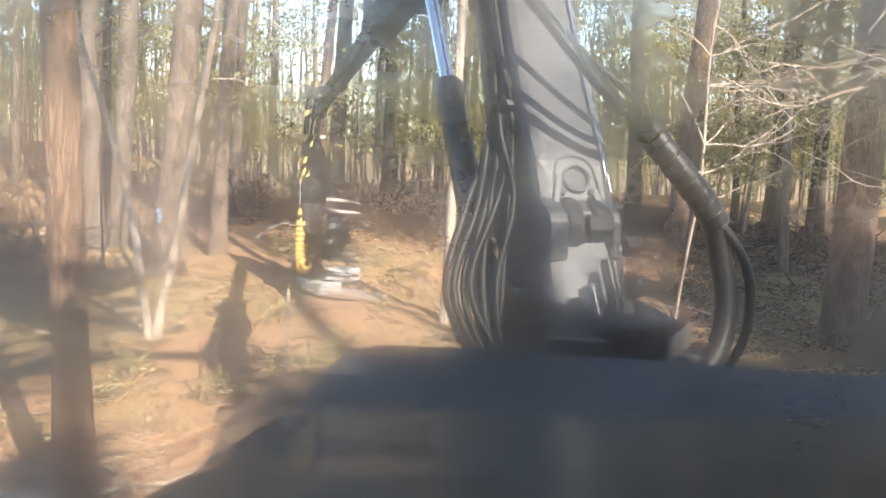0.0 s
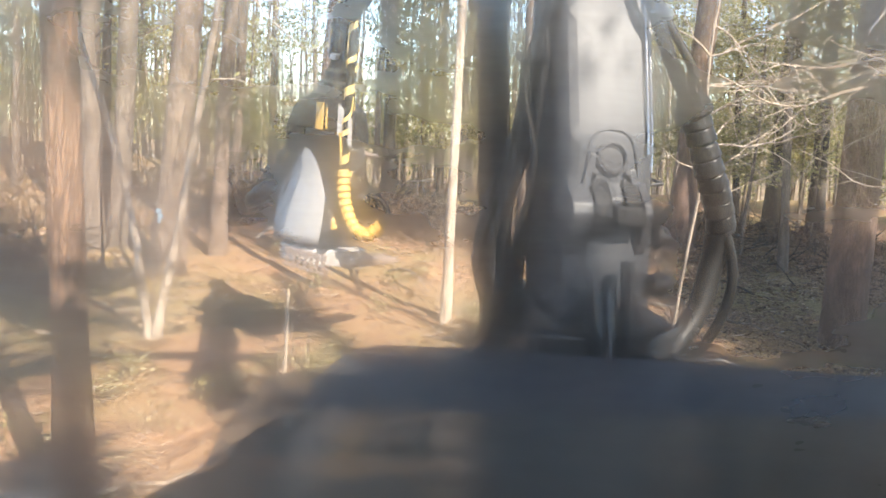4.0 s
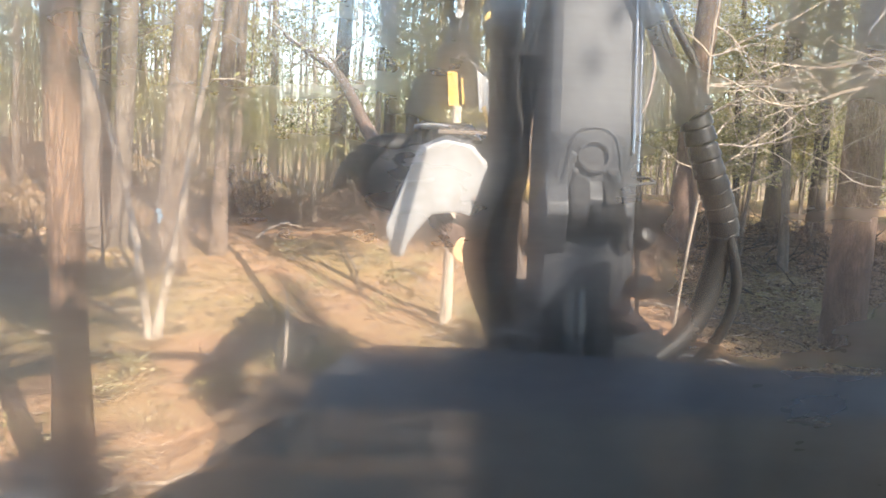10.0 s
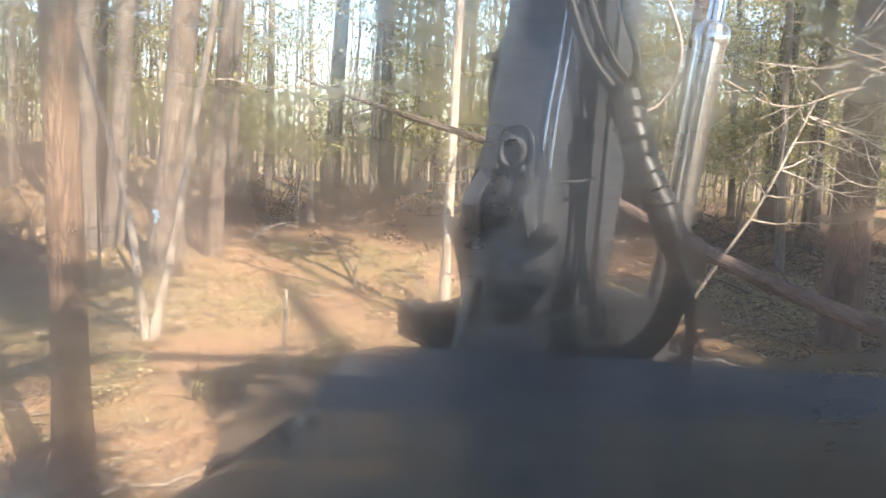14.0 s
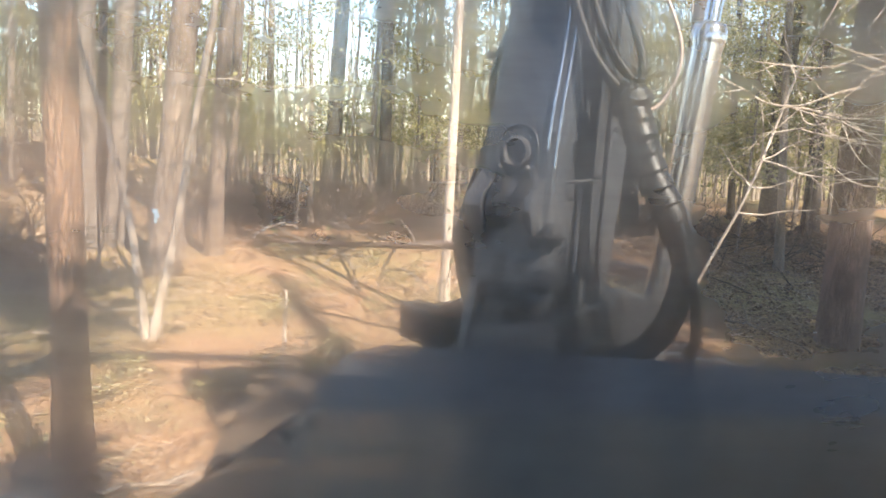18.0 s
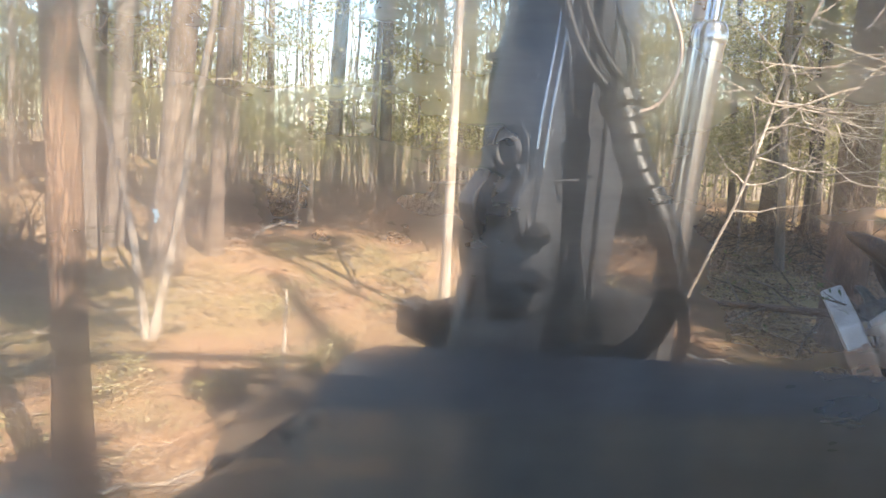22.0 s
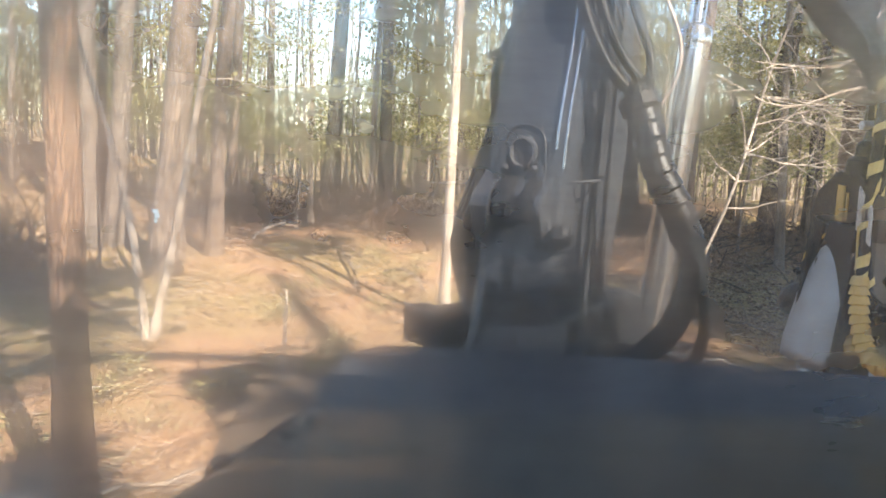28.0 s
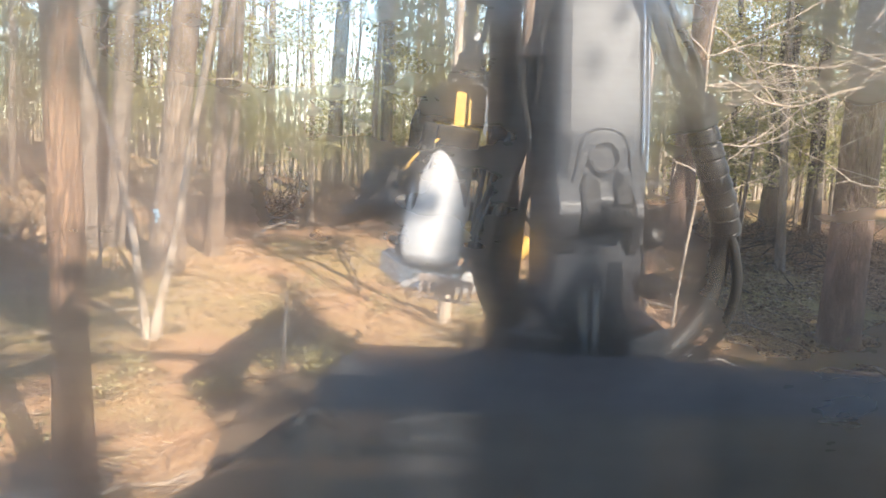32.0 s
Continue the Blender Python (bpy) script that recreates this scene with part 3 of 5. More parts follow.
# the stand behind, and unseen trees added round the machine to shade it
def stand():
    rng = np.random.default_rng(5)
    protos = []
    for i in range(5):
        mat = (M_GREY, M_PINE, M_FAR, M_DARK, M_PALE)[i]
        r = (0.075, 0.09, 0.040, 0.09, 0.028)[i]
        t = pine((60 + i * 3, -60), r, 0.01, 15 + i, mat, ("straight grey pine in the stand", "straight brown pine in the stand", "thin grey trunk in the stand, bark paled for sunlight", "dark pine in the stand", "pale thin sapling in the stand")[i], i % 3, 80 + i, 0.16, n=7, foliage=i in (0, 1, 3))
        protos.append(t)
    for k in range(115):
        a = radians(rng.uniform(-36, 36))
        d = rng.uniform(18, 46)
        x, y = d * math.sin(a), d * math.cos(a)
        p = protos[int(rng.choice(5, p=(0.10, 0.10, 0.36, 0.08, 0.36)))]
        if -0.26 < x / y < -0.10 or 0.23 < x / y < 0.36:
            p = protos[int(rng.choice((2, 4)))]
        copy_thing(p, pose(x, y, ground_z(x, y) - 0.08, rng.normal() * 1.5, rng.normal() * 1.5, rng.uniform(0, 360)))
    # out-of-view pines, added for the shade of their crowns
    for x, y in ((0.5, -9.0), (14.5, -12.5), (13, -7), (16, -3), (15.5, -7.5), (14.5, 1.5), (18, 2), (16, -14), (12, -19), (2.5, -12.5), (4.5, -18), (0, -16), (-6, -14), (-11, -8), (-14, 0), (4.8, 1.5), (20, -9), (-9, -3), (17, 7), (12, 6)):
        copy_thing(protos[int(rng.choice((0, 1, 3)))], pose(x, y, ground_z(x, y) - 0.08, 0, 0, rng.uniform(0, 360)))


stand()


def shade_trees():
    """Unseen broad crowns added beyond and behind the machine to lay dappled shade over it and the straw."""
    rng = np.random.default_rng(15)
    first = None
    for x, y in ((13.2, -4.2), (12.0, 3.6), (12.3, -0.6), (11.6, 6.2), (14.5, -1.0), (12.5, 2.0), (16.5, 2.5), (15.5, -5.0), (18.5, -2.0), (19.5, 5.5)):
        z = ground_z(x, y) - 0.08
        if first:
            copy_thing(first, pose(x, y, z, 0, 0, rng.uniform(0, 360)))
            continue
        first = thing("broadleaf_tree", "unseen broad leafy tree added to shade the machine", "tree", pose(x, y, z), "shade trees")
        part("trunk", trunk_geo(wavy((0, 0, 0), 0.01, 0, 12, 0.2, rng, 14), 0.17, 9, 1.3, 0.2), M_GREY, first)
        g, me = leafy_sprays(96, 46, 5.5, 13.0, 3.0, 20, 0.26)
        part("limbs", g, M_GREY, first)
        c = new("crown", me)
        c.parent = first
    thin = thing("broadleaf_tree", "unseen thin-crowned tree added behind the machine for dappled shade", "tree", pose(0.6, -3.6, -0.08), "shade trees")
    part("trunk", trunk_geo(wavy((0, 0, 0), 0.01, 0, 12, 0.2, rng, 14), 0.12, 9, 1.3, 0.2), M_GREY, thin)
    g, me = leafy_sprays(97, 24, 6.5, 13.0, 2.6, 12, 0.22)
    part("limbs", g, M_GREY, thin)
    c = new("crown", me)
    c.parent = thin
    # limb added to cast the shadow band across the straw
    part("side_limb", Geo().tube(curve([(0, 0, 8.0), (0.7, 1.0, 8.5), (1.4, 2.3, 8.9), (2.3, 2.6, 9.0), (3.9, 2.65, 9.1)], 14), [0.15 - 0.005 * i for i in range(15)], 8), M_GREY, thin)
    flank = thing("broadleaf_tree", "unseen broadleaf tree added to shade the crane's reach", "tree", pose(6.5, 0.2, -0.08), "shade trees")
    part("trunk", trunk_geo(wavy((0, 0, 0), 0.0, 0, 8.6, 0.15, rng, 14), 0.09, 9, 1.3, 0.2), M_GREY, flank)
    g, me = leafy_sprays(102, 40, 6.3, 8.3, 1.15, 24, 0.20)
    part("limbs", g, M_GREY, flank)
    c = new("crown", me)
    c.parent = flank
    small = thing("young_broadleaf_tree", "unseen young dense-crowned tree added to shade the cowl", "tree", pose(6.1, -5.7, -0.08), "shade trees")
    part("trunk", trunk_geo(wavy((0, 0, 0), 0.0, 0, 10, 0.1, rng, 12), 0.09, 9, 1.3, 0.2), M_GREY, small)
    g, me = leafy_sprays(98, 36, 7.6, 10.4, 1.0, 24, 0.20)
    part("limbs", g, M_GREY, small)
    c = new("crown", me)
    c.parent = small
    tall = thing("young_broadleaf_tree", "unseen tall slim tree added behind the machine for shade", "tree", pose(3.0, -2.4, -0.08), "shade trees")
    part("trunk", trunk_geo(wavy((0, 0, 0), 0.0, 0, 15, 0.1, rng, 14), 0.045, 9, 1.3, 0.2), M_GREY, tall)
    g, me = leafy_sprays(99, 30, 12.2, 15.0, 1.3, 22, 0.20)
    part("limbs", g, M_GREY, tall)
    c = new("crown", me)
    c.parent = tall
    side = thing("broadleaf_tree", "unseen leaning tree added to shade trunk, boom and straw", "tree", pose(-2.6, -0.5, -0.08), "shade trees")
    part("trunk", trunk_geo(wavy((0, 0, 0), 0.27, 0.06, 12.6, 0.1, rng, 14), 0.11, 9, 1.3, 0.2), M_GREY, side)
    g, me = leafy_sprays(101, 40, 10.0, 13.0, 1.15, 22, 0.19)
    part("limbs", g, M_GREY, side).matrix_basis = pose(3.30, 0.75, 0)
    c = new("crown", me)
    c.parent = side
    c.matrix_basis = pose(3.30, 0.75, 0)
    # boughs added overhead, out of view, to shade trunk, boom and straw
    for name, tip, wide, n, size in (("high_bough", (4.60, -0.40, 10.0), 0.50, 240, 0.20), ("low_bough", (3.45, 0.50, 5.25), 0.24, 300, 0.15), ("low_bough", (3.45, 0.50, 4.70), 0.22, 260, 0.15), ("sparse_bough", (5.85, -0.65, 6.5), 0.75, 95, 0.13), ("high_bough", (5.1, -1.6, 9.88), 0.44, 130, 0.19), ("high_bough", (4.9, 0.2, 9.7), 0.46, 130, 0.19), ("high_bough", (4.4, 1.7, 9.7), 0.50, 110, 0.19)):
        tip = Vector(tip)
        bough = part(name, Geo().tube(curve([(0.27 * (tip.z - 0.8), 0.06 * (tip.z - 0.8), tip.z - 0.8), (tip.x * 0.5 + 0.13 * tip.z, tip.y * 0.5 + 0.03 * tip.z, tip.z - 0.3), tip], 10), [0.03 - 0.0025 * i for i in range(11)], 6), M_GREY, side)
        leaves = new("leaves", cards("leaves", np.array(tip) + rng.normal(size=(n, 3)) * (wide, wide, wide * 0.7), size, M_LEAF, rng, 0.3, 1.6))
        leaves.parent = bough
    # unseen pine, placed to cast the trunk's shadow stripe on the straw
    pine((3.75, -4.0), 0.26, 0.2526, 16.4, M_GREY, "bare leaning pine behind the machine", 0, 55, 0.05, foliage=False)


shade_trees()


def understory():
    rng = np.random.default_rng(6)
    protos = []
    for i in range(4):
        t = thing("understory_shrub", "young broadleaf shrub with fresh green leaves", "shrub", pose(70 + i * 3, -66, 0), "understory shrubs")
        h = 3.0 + i * 1.1
        part("trunk", trunk_geo(wavy((0, 0, 0), 0.02, 0, h, 0.25, rng, 10), 0.022 + 0.004 * i, 6, 1.2, 0.3), M_GREY, t)
        g, me = leafy_sprays(90 + i, 14 + 4 * i, 1.2, h, 1.25, 20, 0.062)
        part("twigs", g, M_GREY, t)
        c = new("crown", me)
        c.parent = t
        protos.append(t)
    for k in range(105):
        a = radians(rng.uniform(-36, 36))
        d = rng.uniform(16, 42)
        x, y = d * math.sin(a), d * math.cos(a)
        if y < 17 and -5 < x < 3.5:
            continue
        copy_thing(protos[int(rng.integers(4))], pose(x, y, ground_z(x, y) - 0.05, 0, 0, rng.uniform(0, 360)))
    for i, (x, y) in enumerate(((-2.5, 13.6), (-0.6, 16.6), (1.3, 14.9), (-5.6, 13.8), (5.0, 13.2), (2.7, 15.6), (7.0, 12.8), (-7.2, 15.2), (-1.5, 19.5), (3.4, 18.0), (6.2, 16.4), (0.4, 18.6), (-4.2, 17.2), (8.2, 14.0), (5.6, 14.9), (6.6, 14.2), (7.6, 16.2), (8.6, 17.5), (5.2, 17.6), (9.4, 16.0), (6.9, 18.9), (8.0, 19.6), (4.6, 19.4), (9.9, 19.2), (5.9, 20.6), (10.4, 21.2))):
        copy_thing(protos[(2, 3, 1, 3)[i % 4]], pose(x, y, ground_z(x, y) - 0.05, 0, 0, 77 * i))


understory()


def far_woods():
    """Beyond the stand: trunks and foliage that nobody could count."""
    rng = np.random.default_rng(8)
    t = thing("far_woods", "dense far woods of thin trunks, most paled for sunlight", "woods", None, "", "stuff")
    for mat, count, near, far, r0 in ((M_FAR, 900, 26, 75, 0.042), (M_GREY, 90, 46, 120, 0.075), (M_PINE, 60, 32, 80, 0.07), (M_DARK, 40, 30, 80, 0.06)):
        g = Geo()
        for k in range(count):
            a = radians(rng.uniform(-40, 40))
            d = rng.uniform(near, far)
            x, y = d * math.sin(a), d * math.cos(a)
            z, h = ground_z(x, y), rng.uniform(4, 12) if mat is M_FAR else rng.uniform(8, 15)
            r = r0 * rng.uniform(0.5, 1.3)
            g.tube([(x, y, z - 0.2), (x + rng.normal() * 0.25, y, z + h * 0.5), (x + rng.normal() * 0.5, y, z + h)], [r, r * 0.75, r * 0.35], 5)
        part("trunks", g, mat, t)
    for mat, clumps, per, z0, z1, spread, size in ((M_LEAF, 1250, 80, 0.6, 9.0, 1.7, 0.14), (M_NEEDLE, 620, 80, 1.5, 15.0, 1.5, 0.20)):
        leaves = []
        for k in range(clumps):
            a = radians(rng.uniform(-40, 40))
            d = rng.uniform(26, 95)
            x, y = d * math.sin(a), d * math.cos(a)
            u = rng.random() ** 1.5
            if u > 0.75 and (-0.30 < x / y < -0.09 or 0.22 < x / y < 0.36):
                continue
            leaves.append(np.array((x, y, ground_z(x, y) + z0 + (z1 - z0) * u * (0.55 + 0.45 * d / 95))) + rng.normal(size=(per, 3)) * (spread, spread, spread * 0.55))
        c = new("foliage", cards("foliage", np.concatenate(leaves), size, mat, rng, 0.2, 1.5))
        c.parent = t


far_woods()


# ---- the harvester's front ----
def front_body():
    t = thing("forestry_machine", "dark wheeled forestry machine with a black hood", "machine")
    # glossy cowl that slopes down ahead of the windscreen
    g = Geo()
    xs = [-0.275, -0.268, -0.255, -0.24, -0.21, -0.1, 0.1, 0.4, 0.8, 1.2, 1.5]
    rows, spine = [], [(1.25, 1.843)]
    # two crowned panels that meet in a shallow valley
    for k in range(24):
        y = spine[-1][0]
        u = (1.25 - y) / 0.43 if y > 0.82 else (0.82 - y) / 0.30
        fall = 15.2 - 3.4 * u if y > 0.82 else 17.0 - 4.6 * min(1, u)
        spine.append((y - 0.03, spine[-1][1] + 0.03 * math.tan(radians(fall))))
    for y, z in reversed(spine):
        rows.append([(x, y, z + 0.03 * (x + 0.23) - 0.05 * (max(0.0, -0.21 - x) / 0.065) ** 2) for x in xs])
    n = len(xs)
    verts = [p for r in rows for p in r] + [(p[0], p[1], p[2] - 0.10) for r in rows for p in r]
    k = len(rows) * n
    faces = []
    for j in range(len(rows) - 1):
        for i in range(n - 1):
            a = j * n + i
            faces.append((a, a + 1, a + n + 1, a + n))
            faces.append((a + k, a + k + n, a + k + n + 1, a + k + 1))
    for j in range(len(rows) - 1):
        faces.append((j * n, (j + 1) * n, (j + 1) * n + k, j * n + k))
    for i in range(n - 1):
        faces.append((i, i + k, i + 1 + k, i + 1))
        b = (len(rows) - 1) * n
        faces.append((b + i, b + i + 1, b + i + 1 + k, b + i + k))
    g.add(verts, faces, True)
    part("cowl", g, M_GLOSS, t, "glossy black cowl that mirrors the crane")
    # raised hood beyond it
    bm = bmesh.new()
    out = [(-0.25, 1.34), (1.75, 1.34), (1.75, 2.02), (1.2, 2.14), (0.55, 2.22), (0.1, 2.26), (-0.18, 2.25), (-0.285, 2.16), (-0.335, 1.90), (-0.318, 1.72)]
    lo = [bm.verts.new((x, y, 1.50)) for x, y in out]
    hi = [bm.verts.new((x + (0.02 if x < -0.2 else 0), y, 1.69 + 0.01 * (y < 1.5))) for i, (x, y) in enumerate(out)]
    bm.faces.new(hi)
    bm.faces.new(list(reversed(lo)))
    for i in range(len(out)):
        j = (i + 1) % len(out)
        bm.faces.new((lo[i], lo[j], hi[j], hi[i]))
    bmesh.ops.recalc_face_normals(bm, faces=bm.faces[:])
    bmesh.ops.bevel(bm, geom=[e for e in bm.edges if e.verts[0].co.z > 1.6 or e.verts[1].co.z > 1.6], offset=0.022, segments=3, affect="EDGES", profile=0.5)
    part("hood", Geo().solid(bm), M_HOOD, t, "matt black raised hood with a rounded edge")
    part("chassis", Geo().box((0.55, 2.95, 0.95), (1.0, 2.2, 0.5), 0.04), M_BLACK, t)
    part("crane_seat", Geo().lathe([(0.40, 1.0), (0.40, 1.22), (0.36, 1.26)], 28, pose(0.48, 3.0, 0)), M_BLACK, t)
    # muddy front wheel
    w = Geo()
    prof = [(0.30, -0.24), (0.56, -0.27), (0.68, -0.22), (0.73, -0.10), (0.74, 0.0), (0.73, 0.10), (0.68, 0.22), (0.56, 0.27), (0.30, 0.24)]
    wheel = part("wheel", Geo().lathe([(0.12, -0.15), (0.30, -0.18), (0.30, 0.18), (0.12, 0.15)], 24), M_BLACK, t)
    wheel.matrix_basis = pose(-0.455, 2.60, 0.71, 0, 90, 0)
    part("tyre", w.lathe(prof, 48, None, True), M_TYRE, wheel, "wide tyre caked with red mud")
    clods = Geo()
    rng = np.random.default_rng(30)
    for i in range(150):
        a, z = rng.random() * 6.283, rng.uniform(-0.24, 0.24)
        s = 0.015 + 0.03 * rng.random()
        clods.box((0.725 - 0.25 * z * z, 0, z), (0.02, s * 1.6, s * 1.3), 0.008, pose(0, 0, 0, 0, 0, math.degrees(a)))
    part("mud_clods", clods, M_TYRE, wheel)
    # the other wheels and the frame that the cab sits on
    for x, y in ((1.43, 2.60), (-0.47, -1.6), (1.43, -1.6)):
        other = new("wheel", wheel.data)
        other.parent = t
        other.matrix_basis = pose(x, y, 0.72, 0, 90, 0)
        for src in wheel.children:
            if src.name.startswith("tyre"):
                tyre = new("tyre", src.data)
                tyre.parent = other
                tagged(tyre, "wide tyre caked with red mud")
    part("rear_frame", Geo().box((0.48, -0.45, 0.92), (1.1, 4.6, 0.5), 0.05), M_BLACK, t)
    for y in (2.60, -1.6):
        part("axle", Geo().tube([(-0.5, y, 0.72), (1.46, y, 0.72)], 0.11, 12), M_BLACK, t)
    part("engine_housing", Geo().box((0.48, -2.35, 1.62), (1.7, 1.9, 0.95), 0.10), M_BLACK, t, "black rear engine housing")
    return t


front_body()


def cowl_litter():
    """Needles, bark crumbs and dead leaves that lie along the cowl's edge."""
    rng = np.random.default_rng(51)
    t = thing("cowl_debris", "dry needles and bark crumbs on the cowl", "litter", None, "", "stuff")
    pos = []
    for k in range(170):
        y = rng.uniform(0.85, 1.22)
        x = -0.24 + 0.30 * rng.random() ** 2
        edge = max(0.0, -0.21 - x) / 0.065
        pos.append((x, y, 1.843 + 0.243 * (1.25 - y) + 0.03 * (x + 0.23) - 0.05 * edge ** 2 + 0.004))
    for nm, pts, size, mat, slim in (("needles", pos[:110], 0.030, M_STRAW, 8.0), ("leaf_bits", pos[110:], 0.014, M_DEBRIS, 1.6)):
        c = new(nm, cards(nm, pts, size, mat, rng, 0.92, slim))
        c.parent = t


cowl_litter()


def cab():
    t = thing("cab", "dark harvester cab with a dusty windscreen", "cab")
    pane = part("windscreen", Geo().box((0.42, 0, 0), (1.78, 0.006, 1.5), 0), M_GLASS, t, "dusty smeared windscreen glass")
    pane.matrix_basis = pose(0, 0.52, 2.25, -12, 0, 0)
    pane.visible_shadow = False
    part("roof", Geo().box((0.42, -0.30, 3.08), (1.86, 1.9, 0.08), 0.02), M_CAB, t)
    part("rear_wall", Geo().box((0.42, -1.25, 2.15), (1.8, 0.06, 1.8), 0.02), M_CAB, t)
    for s in (-1, 1):
        part("side_wall", Geo().box((0.42 + s * 0.90, -0.35, 2.15), (0.06, 1.74, 1.8), 0.02), M_CAB, t)
    part("cab_floor", Geo().box((0.42, -0.35, 1.25), (1.74, 1.8, 0.06), 0.02), M_CAB, t)
    part("front_sill", Geo().box((0.42, 0.62, 1.40), (1.8, 0.08, 0.30), 0.02), M_CAB, t)


cab()


# ---- the crane ----
def hose(pts, r, n=8, steps=22):
    return Geo().tube(curve(pts, steps), r, n)


def ribbed(pts, r, pitch, steps=220, n=12, deep=0.12):
    """A hose bundle in a spiral guard: overlapping turns."""
    c = curve(pts, steps)
    ln = [0.0]
    for a, b in zip(c, c[1:]):
        ln.append(ln[-1] + (b - a).length)
    radii = [r * (1 + deep * ((s / pitch) % 1.0) - (0.18 if (s / pitch) % 1.0 < 0.10 else 0)) for s in ln]
    return Geo().tube(c, radii, n)


def make_crane():
    base = thing("crane", "grey-black hydraulic crane base and main boom of the harvester", "crane", pose(0.48, 3.0, 1.25))
    part("turntable", Geo().lathe([(0.34, 0.01), (0.36, 0.05), (0.36, 0.13), (0.30, 0.17)], 28), M_BLACK, base)
    part("pedestal", Geo().prism([(-0.42, 0.16), (0.46, 0.16), (0.42, 0.42), (0.10, 0.50), (-0.50, 0.46)], 0.42, 0.02), M_BLACK, base)
    for s in (-1, 1):
        part("side_plate", Geo().prism([(-0.50, 0.10), (0.40, 0.10), (0.36, 0.26), (-0.20, 0.36), (-0.50, 0.34)], 0.035, 0.008, pose(s * 0.235, 0, 0)), M_BLACK, base)
    part("step_box", Geo().box((0, 0, 0), (0.17, 0.10, 0.13), 0.014, pose(-0.247, -0.545, 0.385, 0, 0, -13)), M_BLACK, base)
    part("step_plate", Geo().box((0, 0, 0), (0.27, 0.016, 0.075), 0.005, pose(0.15, -0.538, 0.405, 0, 0, 43)), M_STEP, base, "rubbed grey step plate")
    part("step_lip", Geo().tube([(-0.335, -0.575, 0.452), (-0.165, -0.612, 0.446)], 0.006, 8), M_STEP, base, "worn grey lip of the step")
    part("step_lip", Geo().tube([(0.055, -0.632, 0.447), (0.245, -0.450, 0.444)], 0.006, 8), M_STEP, base, "worn grey lip of the step")
    for x, y in ((-0.25, -0.50), (0.15, -0.50)):
        part("step_bracket", Geo().box((x, y + 0.04, 0.36), (0.05, 0.12, 0.16), 0.01), M_BLACK, base)

    boom = new("boom")
    boom.parent = base
    tagged(boom, "grey-black box-section main boom")
    part("boom_shell", Geo().prism([(0.06, -0.06), (-0.02, 0.20), (-0.025, 0.78), (0.02, 1.2), (0.06, 2.5), (0.33, 2.58), (0.41, 1.2), (0.47, 0.75), (0.42, -0.06)], 0.31, 0.040), M_BOOM, boom)
    pin = Geo().lathe([(0.056, 0.0), (0.056, 0.020), (0.046, 0.024), (0.044, 0.008), (0.040, 0.006), (0.002, 0.010)], 28, pose(0, -0.020, 0.705, 90, 0, 0))
    part("pin_boss", pin, M_PIN, boom, "round pin end with a raised rim")
    # small studs stand in for the glints on the bracket's ear tips
    for x in (-0.062, 0.055):
        part("bolt", Geo().lathe([(0.013, 0.0), (0.013, 0.008), (0.009, 0.014), (0.002, 0.016)], 10, pose(x, -0.028, 0.652, 90, 0, 0), True), M_PIN, boom)
    # bright strips added for the two highlight lines along the bevelled edge
    for x, y, z0 in ((0.128, -0.030, 0.72), (0.150, -0.012, 0.66)):
        part("edge_rail", hose([(x, y, z0), (x, y + 0.004, 0.85), (x, y + 0.036, 1.2), (x, y + 0.062, 1.8)], 0.0055, 8), M_TUBE, boom, "thin bright strip for the highlight on the boom edge")
    # raised seam round the pin
    seam = [(-0.098, -0.028, 0.48), (-0.090, -0.028, 0.68), (-0.065, -0.026, 0.775), (0, -0.026, 0.80), (0.065, -0.026, 0.775), (0.090, -0.028, 0.68), (0.098, -0.028, 0.48)]
    part("weld_seam", hose(seam, 0.0045, 6), M_BOOM, boom)
    # cast bracket under the pin: two outer cheeks, solid black blocks for the shade in its pockets, a tongue and a
    # cross tube
    cheek = [(-0.005, 0.650), (-0.036, 0.610), (-0.086, 0.548), (-0.092, 0.510), (-0.062, 0.440), (-0.030, 0.385), (-0.005, 0.385)]
    for x, wide in ((-0.122, 0.075), (0.108, 0.034)):
        part("bracket_cheek", Geo().prism(cheek, wide, 0.008, pose(x, 0, 0)), M_BOOM, boom)
    part("bracket_pocket", Geo().prism([(-0.005, 0.645), (-0.030, 0.612), (-0.066, 0.560), (-0.072, 0.505), (-0.045, 0.445), (-0.005, 0.440)], 0.066, 0.016, pose(-0.046, -0.010, 0)), M_HOLE, boom, "solid black block for the shade in a bracket pocket")
    part("bracket_pocket", Geo().prism([(-0.005, 0.645), (-0.030, 0.612), (-0.066, 0.556), (-0.066, 0.540), (-0.005, 0.540)], 0.056, 0.010, pose(0.062, -0.010, 0)), M_HOLE, boom, "solid black block for the shade in a bracket pocket")
    for x, z, lean in ((-0.100, 0.590, 15), (0.100, 0.540, -14)):
        part("bracket_leg", Geo().box((0, 0, 0), (0.030, 0.030, 0.26), 0.006, pose(x, -0.022, z, 0, lean, 0)), M_BOOM, boom)
    part("bracket_tongue", Geo().prism([(-0.005, 0.66), (-0.034, 0.60), (-0.056, 0.562), (-0.052, 0.54), (-0.005, 0.53)], 0.052, 0.008, pose(0.008, 0, 0)), M_BOOM, boom)
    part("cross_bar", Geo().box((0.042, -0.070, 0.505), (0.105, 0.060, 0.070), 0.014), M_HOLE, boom)
